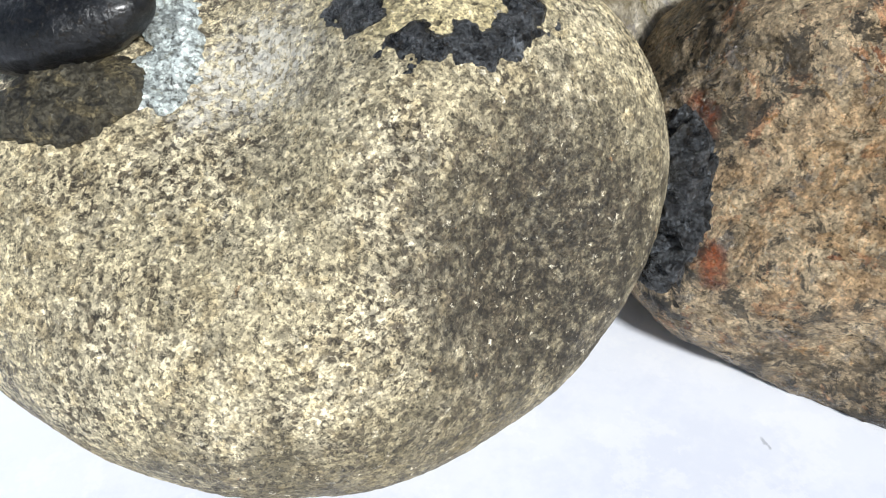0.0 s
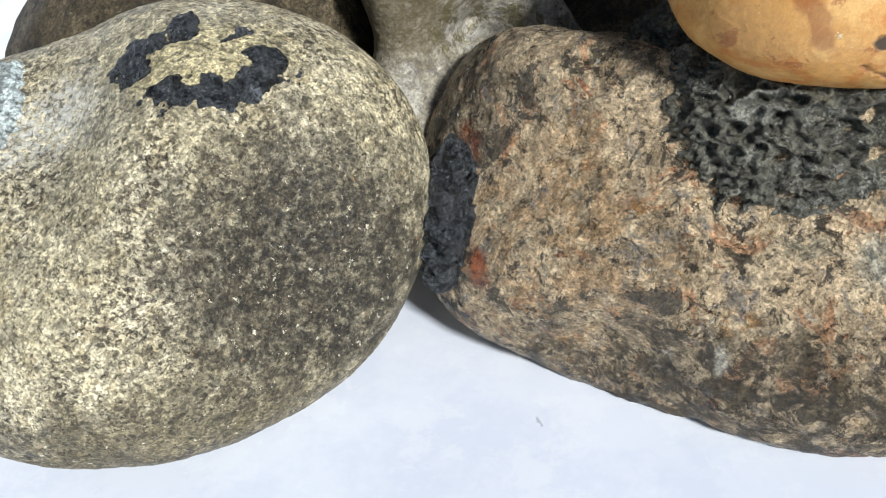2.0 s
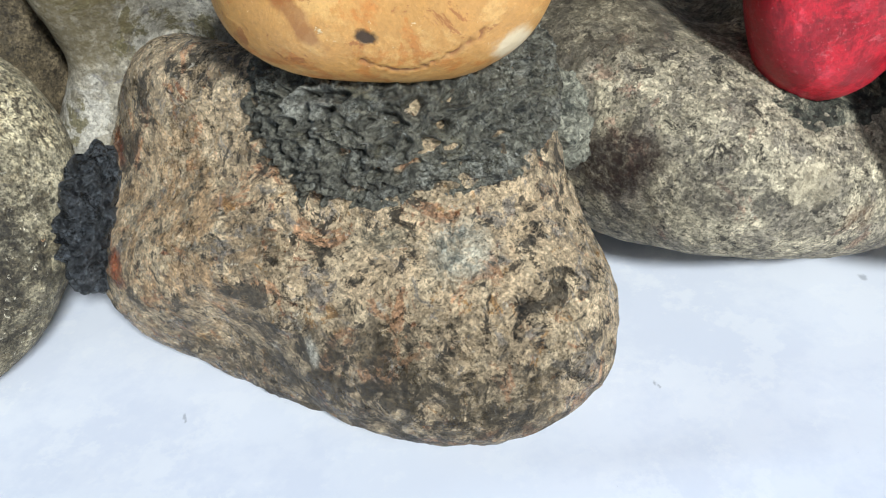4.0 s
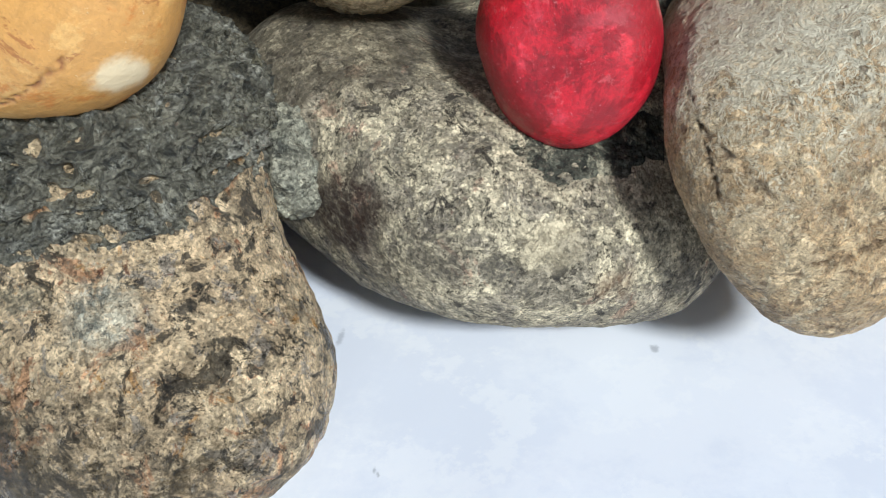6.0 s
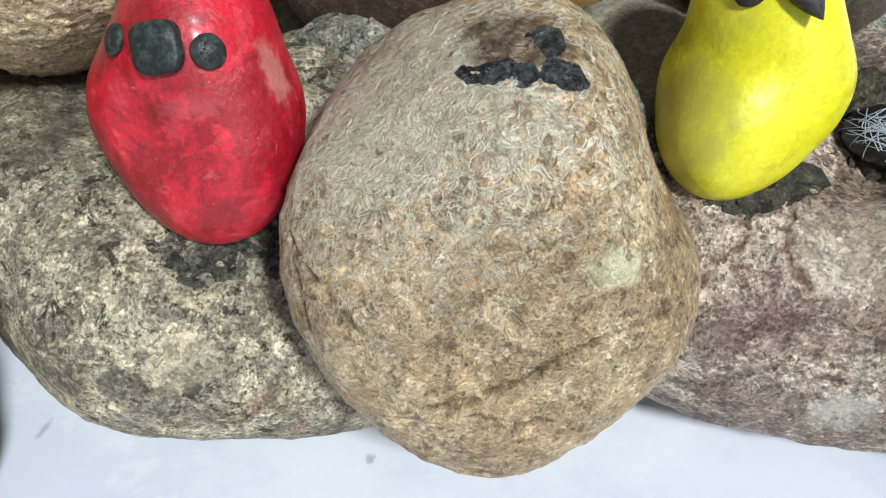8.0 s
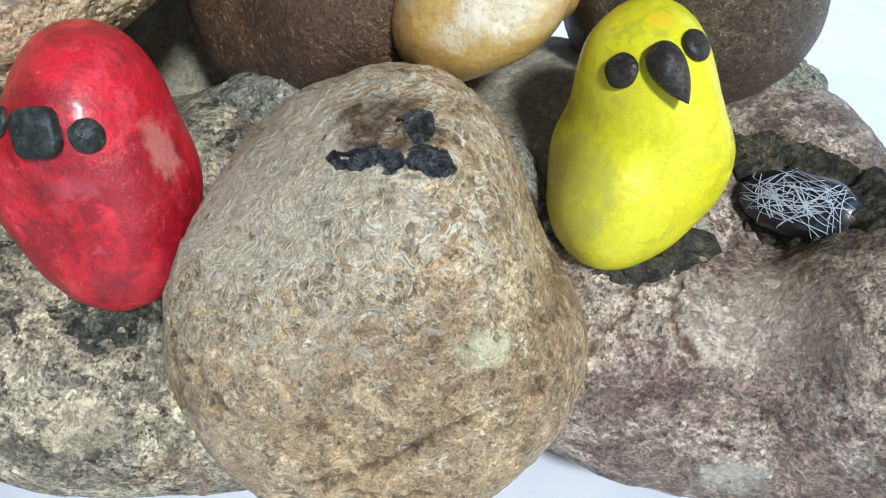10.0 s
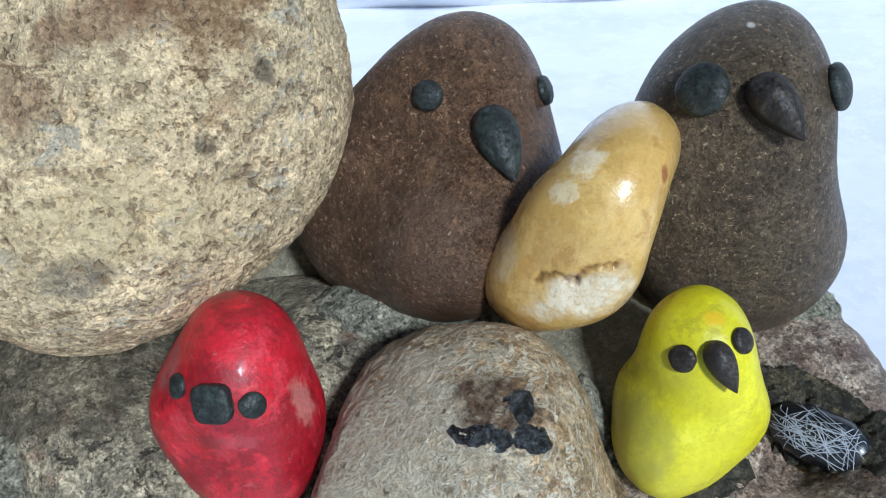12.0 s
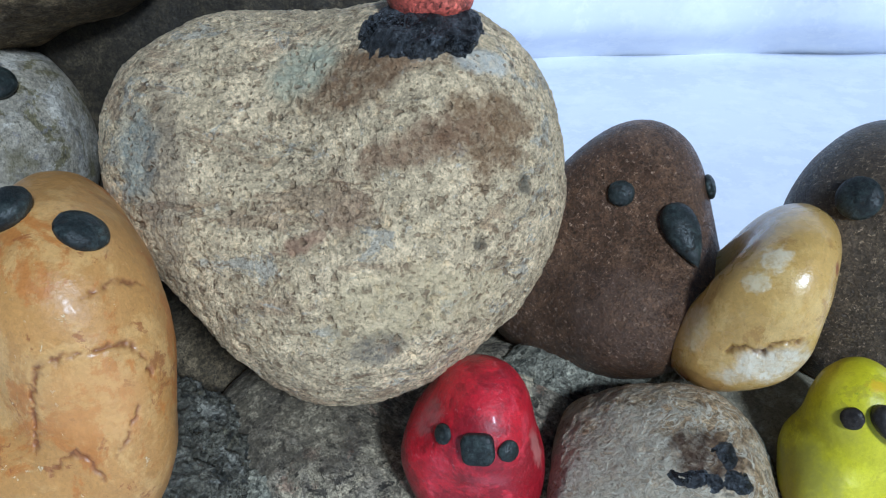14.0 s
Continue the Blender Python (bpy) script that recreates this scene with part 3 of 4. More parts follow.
# The greyish pit colours also include the small shadows inside the pits.
M_F = plain_stone("sandy_pitted_stone", (212, 190, 150), (
    ((228, 204, 162), 0.05, 0.45, 0.56, 0.8, 1, 0.3), ((172, 142, 108), 0.045, 0.56, 0.62, 0.6, 6, -0.2, (0.7, 1.4, 1.6)), ((172, 170, 158), 0.07, 0.58, 0.64, 0.6, 15, 0, (0.8, 1.2, 1.4)),
    ((146, 114, 82), 0.14, 0.60, 0.66, 0.6, 33, -0.4, (0.6, 1.2, 1.4)),
    ((146, 120, 88), 0.35, 0.60, 0.66, 0.7, 3, -0.7), ((126, 104, 78), 0.9, 0.60, 0.66, 0.7, 10, -0.6), ((230, 216, 188), 0.5, 0.60, 0.66, 0.7, 19, 0.3)),
    (((0.1974, 0.1348, 0.110), (5.8, 3), 12, (104, 100, 92), 0.85, 0.4, -0.3), ((0.2276, 0.1598, 0.1361), (1.6, 2.2), 20, (96, 90, 76), 0.8, 0.5, -0.6),
     ((0.2188, 0.1499, 0.127), (1.8, 1.6), 0, (92, 84, 70), 0.8, 0.5, -0.6), ((0.2078, 0.1399, 0.1149), (1.4, 1), 0, (96, 84, 70), 0.8, 0.5, -0.6),
     ((0.1918, 0.1593, 0.1604), (12, 6), 25, (126, 94, 62), 0.9, 0.9, -0.2), ((0.2205, 0.1566, 0.1502), (9, 9), -20, (124, 92, 58), 0.9, 0.95, -0.2),
     ((0.205, 0.150, 0.150), (16, 4), 20, (138, 106, 78), 0.8, 1.1, -0.2), ((0.1832, 0.1408, 0.132), (6, 1.8), 15, (140, 92, 70), 0.55, 1.0, 0),
     ((0.190, 0.143, 0.137), (10, 2.5), 28, (150, 120, 94), 0.5, 1.1, 0), ((0.205, 0.138, 0.120), (22, 7), 10, (218, 196, 150), 0.55, 0.9, 0), ((0.1445, 0.1511, 0.1475), (5, 11), 10, (142, 152, 146), 0.75, 0.5, 0),
     ((0.1796, 0.1655, 0.1621), (8, 6), 35, (176, 178, 152), 0.8, 0.5, 0), ((0.2193, 0.1659, 0.1618), (6, 3), 0, (214, 212, 200), 0.8, 0.5, 0),
     ((0.1500, 0.160, 0.135), (6, 22), 0, (112, 100, 86), 0.6, 0.5, 0)), F.c, rough=(0.8, 0.6), grain=((0.35, 1.8), (0.9, 1.0), (2.0, 0.3)), crisp=0.22, fray=0.6, pocks=((0.35, 0.25, 1.1, (138, 114, 84)), (0.8, 0.3, 0.8, (150, 124, 92))))
M_G = plain_stone("dark_red_brown_stone", (102, 75, 53), (
    ((122, 93, 68), 0.035, 0.40, 0.66, 0.7, 1, 0), ((78, 56, 42), 0.06, 0.46, 0.68, 0.5, 7, 0), ((186, 156, 128), 0.9, 0.58, 0.63, 0.85, 3, 0.5), ((50, 38, 30), 1.6, 0.58, 0.64, 0.6, 12, -0.25), ((180, 160, 138), 0.3, 0.70, 0.73, 0.6, 40, 0.1)),
    (((0.2541, 0.1713, 0.0929), (12, 12), 0, (132, 112, 98), 0.3, 0.9, 0),), G.c, rough=(0.42, 0.30), grain=((0.8, 0.8), (2.0, 0.5)), strength=1.0, crisp=0.34, size=1.3)
M_H = plain_stone("dark_grey_brown_stone", (94, 80, 61), (
    ((106, 92, 74), 0.035, 0.40, 0.66, 0.7, 1, 0), ((70, 58, 46), 0.06, 0.46, 0.68, 0.5, 7, 0), ((188, 164, 132), 0.9, 0.58, 0.63, 0.85, 5, 0.5), ((46, 38, 31), 1.6, 0.58, 0.64, 0.6, 12, -0.25), ((196, 176, 148), 0.3, 0.70, 0.73, 0.7, 40, 0.1)),
    (((0.315, 0.187, 0.134), (0.8, 0.8, 3), 0, (220, 216, 204), 1.0, 0.2, 0),), H.c, rough=(0.42, 0.30), grain=((0.8, 0.8), (2.0, 0.5)), strength=1.0, crisp=0.34, size=1.3)
M_I = plain_stone("glossy_ochre_pebble", (202, 164, 90), (
    ((218, 184, 112), 0.08, 0.45, 0.62, 0.8, 1, 0), ((176, 134, 68), 0.11, 0.55, 0.66, 0.7, 6, 0), ((226, 204, 158), 1.0, 0.66, 0.72, 0.6, 3, 0)),
    (((0.2829, 0.1515, 0.0955), (10.5, 4.0), 12, (232, 222, 196), 0.95, 0.7, -0.5), ((0.2829, 0.1605, 0.118), (3.0, 2.4, 6), 30, (240, 228, 196), 0.75, 1.0, 0.2),
     ((0.2789, 0.1579, 0.1135), (2.3, 2.2, 6), 0, (236, 222, 184), 0.75, 1.0, 0.2), ((0.2683, 0.1611, 0.0984), (2.2, 5.6), -14, (214, 196, 156), 0.7, 0.8, 0),
     ((0.2969, 0.1618, 0.1149), (0.9, 1.4), 0, (134, 66, 40), 0.8, 0.5, 0), 
     ((0.270, 0.158, 0.083), (12, 3), -30, (150, 108, 58), 0.5, 0.6, 0)),
    I.c, rough=(0.26, 0.36), grain=((0.25, 0.4), (1.4, 0.1)), spec=0.5, coat=0.35, strength=0.5, crisp=0.06, fray=0.7, crack=(112, 78, 40))
M_R = plain_stone("red_painted_pebble", (196, 26, 44), (
    ((212, 62, 76), 0.07, 0.50, 0.62, 0.7, 1, 0), ((140, 12, 28), 0.07, 0.42, 0.60, 0.85, 6, -0.1), ((206, 92, 96), 0.3, 0.60, 0.70, 0.5, 22, 0.1), ((226, 140, 142), 0.8, 0.65, 0.70, 0.7, 3, 0.25), ((120, 14, 26), 0.8, 0.68, 0.74, 0.6, 12, -0.2)),
    (((0.2305, 0.1395, 0.0798), (1.3, 4.5), 14, (206, 128, 118), 0.7, 0.9, 0), ((0.2069, 0.1409, 0.0861), (2.6, 5), -30, (170, 112, 108), 0.6, 0.9, 0),
     ((0.2204, 0.1306, 0.0598), (3.6, 2.4), 0, (140, 16, 30), 0.6, 0.5, 0), ((0.2205, 0.1305, 0.078), (4, 1.6), 0, (176, 78, 84), 0.45, 0.8, 0)),
    R.c, rough=(0.36, 0.5), grain=((0.2, 0.5), (1.2, 0.25)), spec=0.5, coat=0.2, strength=0.6, crisp=0.13)
M_Y = plain_stone("yellow_painted_pebble", (212, 204, 14), (
    ((232, 226, 40), 0.08, 0.48, 0.64, 0.6, 1, 0), ((188, 176, 22), 0.08, 0.52, 0.66, 0.7, 6, 0), ((170, 158, 44), 0.12, 0.56, 0.66, 0.5, 14, 0), ((150, 140, 40), 0.7, 0.70, 0.75, 0.7, 3, -0.2)),
    (((0.293, 0.1446, 0.0664), (5.5, 10), -8, (170, 164, 66), 0.85, 0.6, 0), ((0.2975, 0.1445, 0.084), (4.5, 4.5), -25, (188, 178, 66), 0.4, 0.8, 0), ((0.3054, 0.1466, 0.0945), (2.6, 1.5), 0, (226, 180, 30), 0.7, 0.8, 0),
     ((0.3020, 0.1400, 0.0690), (0.5, 0.5), 0, (90, 140, 30), 0.8, 0.5, 0), ((0.3000, 0.1480, 0.0925), (0.6, 0.5), 0, (90, 150, 40), 0.8, 0.5, 0),
     ((0.2955, 0.1430, 0.0715), (0.8, 0.5), 60, (96, 96, 40), 0.8, 0.7, -0.2), ((0.2965, 0.1425, 0.0690), (0.5, 0.6), 0, (96, 96, 40), 0.8, 0.7, -0.2)),
    Y.c, rough=(0.34, 0.46), grain=((0.2, 0.4), (1.2, 0.12)), spec=0.5, coat=0.15, strength=0.5, crisp=0.05, fray=0.4)
M_O = plain_stone("polished_orange_tan_pebble", (194, 144, 78), (
    ((212, 168, 102), 0.06, 0.45, 0.62, 0.8, 1, 0), ((188, 118, 50), 0.06, 0.50, 0.62, 0.75, 6, 0), ((150, 90, 46), 0.12, 0.59, 0.66, 0.7, 10, 0), ((240, 220, 176), 0.35, 0.68, 0.71, 0.8, 3, 0.2)),
    (((0.1203, 0.0998, 0.0872), (1.9, 1.0), -12, (46, 34, 22), 0.95, 0.5, -0.6), ((0.1461, 0.1065, 0.0817), (4.2, 1.7), 18, (230, 214, 178), 0.8, 0.5, 0),
     ((0.1096, 0.0999, 0.0906), (1.6, 6), 35, (128, 76, 40), 0.6, 0.9, 0), ((0.1490, 0.108, 0.116), (9, 8), 0, (214, 158, 92), 0.5, 0.3, 0)),
    O.c, rough=(0.38, 0.5), grain=((0.15, 0.6), (1.2, 0.2)), spec=0.5, coat=0.12, strength=0.6, crisp=0.06, fray=0.3, crack=(124, 74, 40))
M_K = plain_stone("pale_olive_mottled_stone", (156, 148, 130), (
    ((188, 182, 168), 0.05, 0.45, 0.58, 0.8, 1, 0), ((108, 100, 66), 0.07, 0.54, 0.62, 0.85, 6, 0), ((112, 110, 116), 0.2, 0.58, 0.66, 0.6, 12, 0)),
    # Larger olive patches on the left and at the upper right.
    (((0.034, 0.172, 0.085), (16, 26), 0, (100, 88, 58), 0.85, 0.7, 0), ((0.085, 0.190, 0.128), (5, 12), 0, (92, 84, 50), 0.7, 0.8, 0)), K.c, crisp=0.26, size=0.8)
# Olive brown, all tones lowered to include the shade it lies in.
M_Q = plain_stone("shade_darkened_olive", (84, 73, 52), (
    ((108, 95, 72), 0.06, 0.45, 0.60, 0.8, 1, 0), ((56, 47, 32), 0.09, 0.52, 0.64, 0.8, 6, 0), ((60, 52, 38), 0.5, 0.60, 0.68, 0.6, 12, -0.2)), (), Q.c)
# Very dark, so the filler behind the sandstone reads as a shaded gap.
M_GAP = plain_stone("gap_shade_olive", (50, 44, 32), (
    ((70, 62, 46), 0.06, 0.45, 0.60, 0.8, 1, 0), ((46, 40, 28), 0.09, 0.52, 0.64, 0.8, 6, 0)), (), (0, 0, 0))
M_L = plain_stone("brown_olive_stone", (112, 96, 70), (
    ((158, 138, 104), 0.06, 0.45, 0.60, 0.8, 1, 0), ((86, 72, 50), 0.09, 0.52, 0.64, 0.8, 6, 0), ((60, 52, 38), 0.6, 0.60, 0.68, 0.6, 12, -0.2)), (), L.c)
M_J = plain_stone("grey_olive_stone", (142, 135, 114), (
    ((166, 160, 138), 0.08, 0.45, 0.60, 0.8, 1, 0), ((112, 106, 88), 0.10, 0.54, 0.64, 0.7, 6, 0), ((72, 68, 58), 0.6, 0.62, 0.68, 0.5, 12, -0.2)), (), J.c, crisp=0.2)
# The palest layer paints glints on the putty's ridges.
M_PUTTY = plain_stone("dark_grey_putty", (64, 66, 68), (
    ((100, 104, 108), 0.2, 0.52, 0.62, 0.8, 1, 0.4), ((26, 27, 29), 0.3, 0.52, 0.62, 0.9, 6, -0.5), ((168, 172, 174), 0.4, 0.64, 0.70, 0.7, 12, 0.3)),
    (), (0, 0, 0), rough=(0.34, 0.16), grain=((0.35, 1.8), (1.0, 1.2)), spec=0.6, strength=1.0)
M_DUSTY = plain_stone("dusty_grey_putty", (70, 66, 54), (
    ((112, 102, 76), 0.14, 0.50, 0.62, 0.8, 1, 0.2), ((32, 33, 34), 0.2, 0.52, 0.64, 0.8, 6, -0.3), ((160, 156, 140), 0.5, 0.62, 0.72, 0.7, 12, 0.2)),
    (), (0, 0, 0), rough=(0.75, 0.5), grain=((0.4, 1.4), (1.1, 0.6)))
M_COLLAR = plain_stone("wrinkled_dark_putty", (108, 105, 92), (
    ((152, 150, 138), 0.07, 0.50, 0.60, 0.7, 1, 0.2), ((52, 54, 52), 0.22, 0.56, 0.63, 0.8, 6, -0.3), ((168, 168, 158), 0.3, 0.59, 0.65, 0.7, 12, 0.3), ((120, 112, 84), 0.08, 0.56, 0.68, 0.5, 22, 0)),
    (), (0, 0, 0), rough=(0.45, 0.25), grain=((0.5, 1.8), (1.4, 0.7)), strength=1.0)
M_CRUST = plain_stone("pale_dusty_putty", (138, 136, 120), (
    ((168, 164, 144), 0.2, 0.48, 0.62, 0.8, 1, 0.2), ((60, 62, 56), 0.18, 0.57, 0.63, 0.8, 6, -0.4), ((176, 172, 152), 0.5, 0.62, 0.72, 0.7, 12, 0.2)),
    (), (0, 0, 0), rough=(0.8, 0.6), grain=((0.4, 1.6), (1.1, 0.7)))
M_GRIT = plain_stone("gritty_green_grey_putty", (84, 84, 72), (
    ((150, 144, 122), 0.14, 0.50, 0.58, 0.9, 1, 0.3), ((34, 36, 32), 0.4, 0.50, 0.62, 0.8, 6, -0.3)), (), (0, 0, 0), rough=(0.8, 0.6), grain=((0.5, 1.6), (1.3, 0.8)))
M_BEAD = plain_stone("black_green_pebble", (40, 46, 44), (
    ((62, 70, 66), 0.3, 0.48, 0.64, 0.8, 1, 0), ((112, 116, 104), 1.2, 0.66, 0.74, 0.5, 6, 0.1)),
    (), (0, 0, 0), rough=(0.5, 0.36), grain=((0.9, 0.2), (2.4, 0.15)), strength=0.6)
M_BEAK = plain_stone("dark_brown_pebble", (44, 38, 33), (
    ((66, 58, 50), 0.3, 0.48, 0.64, 0.8, 1, 0), ((140, 120, 90), 0.9, 0.68, 0.74, 0.6, 6, 0.1)),
    (), (0, 0, 0), rough=(0.5, 0.34), grain=((0.9, 0.25), (2.4, 0.15)), strength=0.6)
M_BLACK = plain_stone("glossy_black_pebble", (22, 23, 25), (
    ((44, 46, 48), 0.15, 0.52, 0.68, 0.7, 1, 0), ((170, 166, 156), 0.5, 0.70, 0.73, 0.8, 6, 0.1)),
    (), (0, 0, 0), rough=(0.3, 0.46), grain=((0.4, 0.4), (1.5, 0.15)), coat=0.2)
M_GLUE = plain_stone("whitish_dried_glue", (190, 198, 194), (
    ((206, 212, 206), 0.3, 0.48, 0.62, 0.8, 1, 0.3), ((130, 128, 108), 0.4, 0.56, 0.66, 0.7, 6, -0.2)),
    (), (0, 0, 0), rough=(0.4, 0.6), grain=((0.5, 1.0), (1.5, 0.4)))
M_PINK = plain_stone("salmon_red_pebble", (190, 92, 76), (
    ((206, 112, 92), 0.1, 0.48, 0.62, 0.8, 1, 0), ((168, 76, 62), 0.2, 0.56, 0.66, 0.6, 6, 0)), (), (0, 0, 0), rough=(0.4, 0.5), grain=((0.5, 0.3),))


def webbed():
    s = Shader("glossy_blue_black_pebble", 0.3, coat=0.2)
    s.over(rgb(28, 30, 34), 1)
    s.layer(rgb(70, 76, 84), 0.3, 0.5, 0.66, 0.7)
    return s.done()


def paper():
    s = Shader("white_paper", 0.55, spec=0.35)
    s.over(rgb(236, 239, 247), 1)
    s.layer(rgb(228, 232, 243), 0.012, 0.42, 0.62, 0.9)
    s.layer(rgb(242, 244, 249), 0.05, 0.5, 0.62, 0.6, off=5)
    s.layer(rgb(196, 200, 210), 0.35, 0.735, 0.76, 0.5, 2, off=31)
    for at, size, turn, k in (((0.236, 0.135, 0), (0.9, 0.7, 3), 0, 0.6), ((0.162, 0.142, 0), (0.7, 1.8, 3), -12, 0.5), ((0.176, 0.100, 0), (0.5, 0.4, 3), 0, 0.6), ((0.038, 0.075, 0), (0.4, 0.9, 3), 10, 0.7), ((0.065, 0.098, 0), (0.4, 0.6, 3), 0, 0.6)):
        s.over(rgb(120, 124, 132), s.calc("MULTIPLY", s.spot(at, (0, 0, 0), size, turn, 0.6, 0.9, 0.8), k * 0.8))
    s.relief(s.noise(0.02, 3), 1.2)
    s.relief(s.noise(0.9, 3), 0.03)
    return s.done(0.35)


M_WEB, M_PAPER = webbed(), paper()
M_THREAD = plain_stone("white_fibre", (190, 196, 206), (((190, 196, 204), 0.3, 0.48, 0.6, 0.6, 1, 0),), (), (0, 0, 0), rough=(0.6, 0.5), grain=((2.0, 0.05),), crisp=0.05)

# ---- sheet and back cloth ----
BACK = 0.668


def sheet():
    xs = np.concatenate([np.linspace(-0.9, -0.3, 12)[:-1], np.linspace(-0.3, 0.7, 170), np.linspace(0.7, 1.3, 12)[1:]])
    ys = np.concatenate([np.linspace(-0.8, -0.2, 12)[:-1], np.linspace(-0.2, BACK + 0.06, 160)])
    gx, gy = np.meshgrid(xs, ys)
    p = np.stack([gx.ravel(), gy.ravel(), np.zeros(gx.size)], 1)
    p[:, 2] = 0.0006 * wave(p, 0.012, 3, 4.0) - 0.0004
    for (x, y), a, h in (((0.17, 0.075), 4, 0.0007), ((0.05, 0.05), -18, 0.0006), ((0.30, 0.08), 12, 0.0006), ((0.4, 0.4), 6, 0.001)):
        d = (p[:, 1] - y) * math.cos(radians(a)) - (p[:, 0] - x) * math.sin(radians(a))
        e = (p[:, 0] - x) * math.cos(radians(a))
        p[:, 2] += h * np.exp(-(d / 0.005) ** 2) * np.exp(-(e / 0.05) ** 2)
    n, m = len(ys), len(xs)
    idx = np.arange(n * m).reshape(n, m)
    f = np.stack([idx[:-1, :-1], idx[:-1, 1:], idx[1:, 1:], idx[1:, :-1]], -1).reshape(-1, 4)
    return tagged(mesh_object("ground", p, f, M_PAPER), "smooth white paper sheet spread under the stones", "sheet", kind="structure")


def back_cloth():
    """A white cloth that bulges over the sheet's far edge and rises behind."""
    prof = [(0.040, -0.004), (0.037, 0.001), (0.028, 0.009), (0.016, 0.017), (0.005, 0.025), (-0.002, 0.033), (-0.006, 0.041)]
    prof += [(-0.008 + 0.0015 * k, 0.055 + 0.05 * k) for k in range(12)]
    xs = np.linspace(-0.9, 1.3, 180)
    p = []
    for x in xs:
        for dy, z in prof:
            w = 0.006 * math.sin(x * 21) + 0.004 * math.sin(x * 47 + 1)
            p.append((x, BACK + dy - 0.008 + w * min(1, 0.35 + max(z, 0) / 0.05), z * (1 + 0.05 * math.sin(x * 31))))
    n, m = len(xs), len(prof)
    idx = np.arange(n * m).reshape(n, m)
    f = np.stack([idx[:-1, :-1], idx[:-1, 1:], idx[1:, 1:], idx[1:, :-1]], -1).reshape(-1, 4)
    return tagged(mesh_object("backdrop", p, f, M_PAPER), "white cloth hanging behind the sheet in soft folds", "backdrop", kind="structure")


sheet()
back_cloth()

# ---- stones ----
rough_skin = ((1.4, 0.035, 3), (0.25, 0.3, 4))
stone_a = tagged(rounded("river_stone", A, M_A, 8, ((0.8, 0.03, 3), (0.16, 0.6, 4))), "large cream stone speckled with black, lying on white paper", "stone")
patch("putty_ring", stone_a, A, (0.0, 0.1165, 0.0841), (18.5, 10.5), lambda x, y: ring(x, y, 1.0, 0.25, ((95, 40), (38, 14), (222, 14))), 1.0, M_PUTTY, "ragged ring of dark putty", turn=-4)
patch("putty_dot", stone_a, A, (-0.0045, 0.1255, 0.0864), (3.4, 4.0), lump, 0.8, M_PUTTY, "dab of dark putty", steps=50)
patch("glue", stone_a, A, (-0.0475, 0.119, 0.0750), (8, 11), lambda x, y: ring(x, y, 1.0, 0.46, ((180, 70),)), 1.8, M_GLUE, "crust of whitish dried glue", (1.0, 0.3), steps=110)
rounded("putty_mount", Round((-0.0590, 0.1120, 0.0690), (0.0140, 0.009, 0.0056), (0, -10, 12)), M_DUSTY, 7, ((1.6, 0.16, 4), (0.5, 0.6, 3)), (), stone_a, "dark crumbly putty under the black pebble")
rounded("black_beak", Round((-0.0605, 0.1190, 0.0790), (0.0158, 0.0080, 0.0068), (30, -14, 4), 2.0), M_BLACK, 6, ((0.6, 0.08, 3), (0.1, 0.6, 3)), (), stone_a, "glossy black pointed pebble")

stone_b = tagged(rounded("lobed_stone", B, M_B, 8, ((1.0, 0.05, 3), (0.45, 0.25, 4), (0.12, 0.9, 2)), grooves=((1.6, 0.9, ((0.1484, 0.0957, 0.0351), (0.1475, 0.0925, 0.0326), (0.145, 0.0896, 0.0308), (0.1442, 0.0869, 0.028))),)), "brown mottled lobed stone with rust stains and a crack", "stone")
rounded("putty_joint", Round((0.0455, 0.1290, 0.0365), (0.0062, 0.0140, 0.0175), (-35, 4, -8), 2.3), M_PUTTY, 7, ((1.8, 0.2, 3),), (), stone_b, "lumpy dark putty joint", ((1.3, 0.16, (0.6, 1, 1.5)),))

stone_c = tagged(rounded("blotched_stone", C, M_C, 7, ((1.0, 0.05, 3), (0.3, 0.3, 4))), "greige stone with dark blotches and a red-brown end", "stone")
stone_j = tagged(rounded("base_stone", J, M_J, 6, ((1.5, 0.04, 3), (0.3, 0.3, 3))), "grey olive stone under the brown pebbles", "stone")
D_CREASES = (
    (0.7, 0.6, ((0.2357, 0.1182, 0.0635), (0.2385, 0.1138, 0.0612), (0.2433, 0.11, 0.0576), (0.2473, 0.1082, 0.0538))),
    (0.9, 0.7, ((0.2542, 0.1067, 0.0419), (0.2602, 0.1078, 0.0423), (0.2679, 0.1104, 0.0444), (0.2746, 0.1127, 0.0479), (0.2806, 0.1146, 0.0495), (0.2888, 0.1199, 0.0499))),
    (0.6, 0.5, ((0.2349, 0.1233, 0.0666), (0.2357, 0.1182, 0.0635), (0.2368, 0.1139, 0.0592), (0.2384, 0.111, 0.054))),
    (0.5, 0.5, ((0.2586, 0.1072, 0.04), (0.2659, 0.1085, 0.0371), (0.2733, 0.1107, 0.0362))))
stone_d = tagged(rounded("tan_stone", D, M_D, 8, ((0.6, 0.06, 3), (0.28, 0.35, 4)), grooves=D_CREASES), "tan brown rounded stone with dark putty scars", "stone")
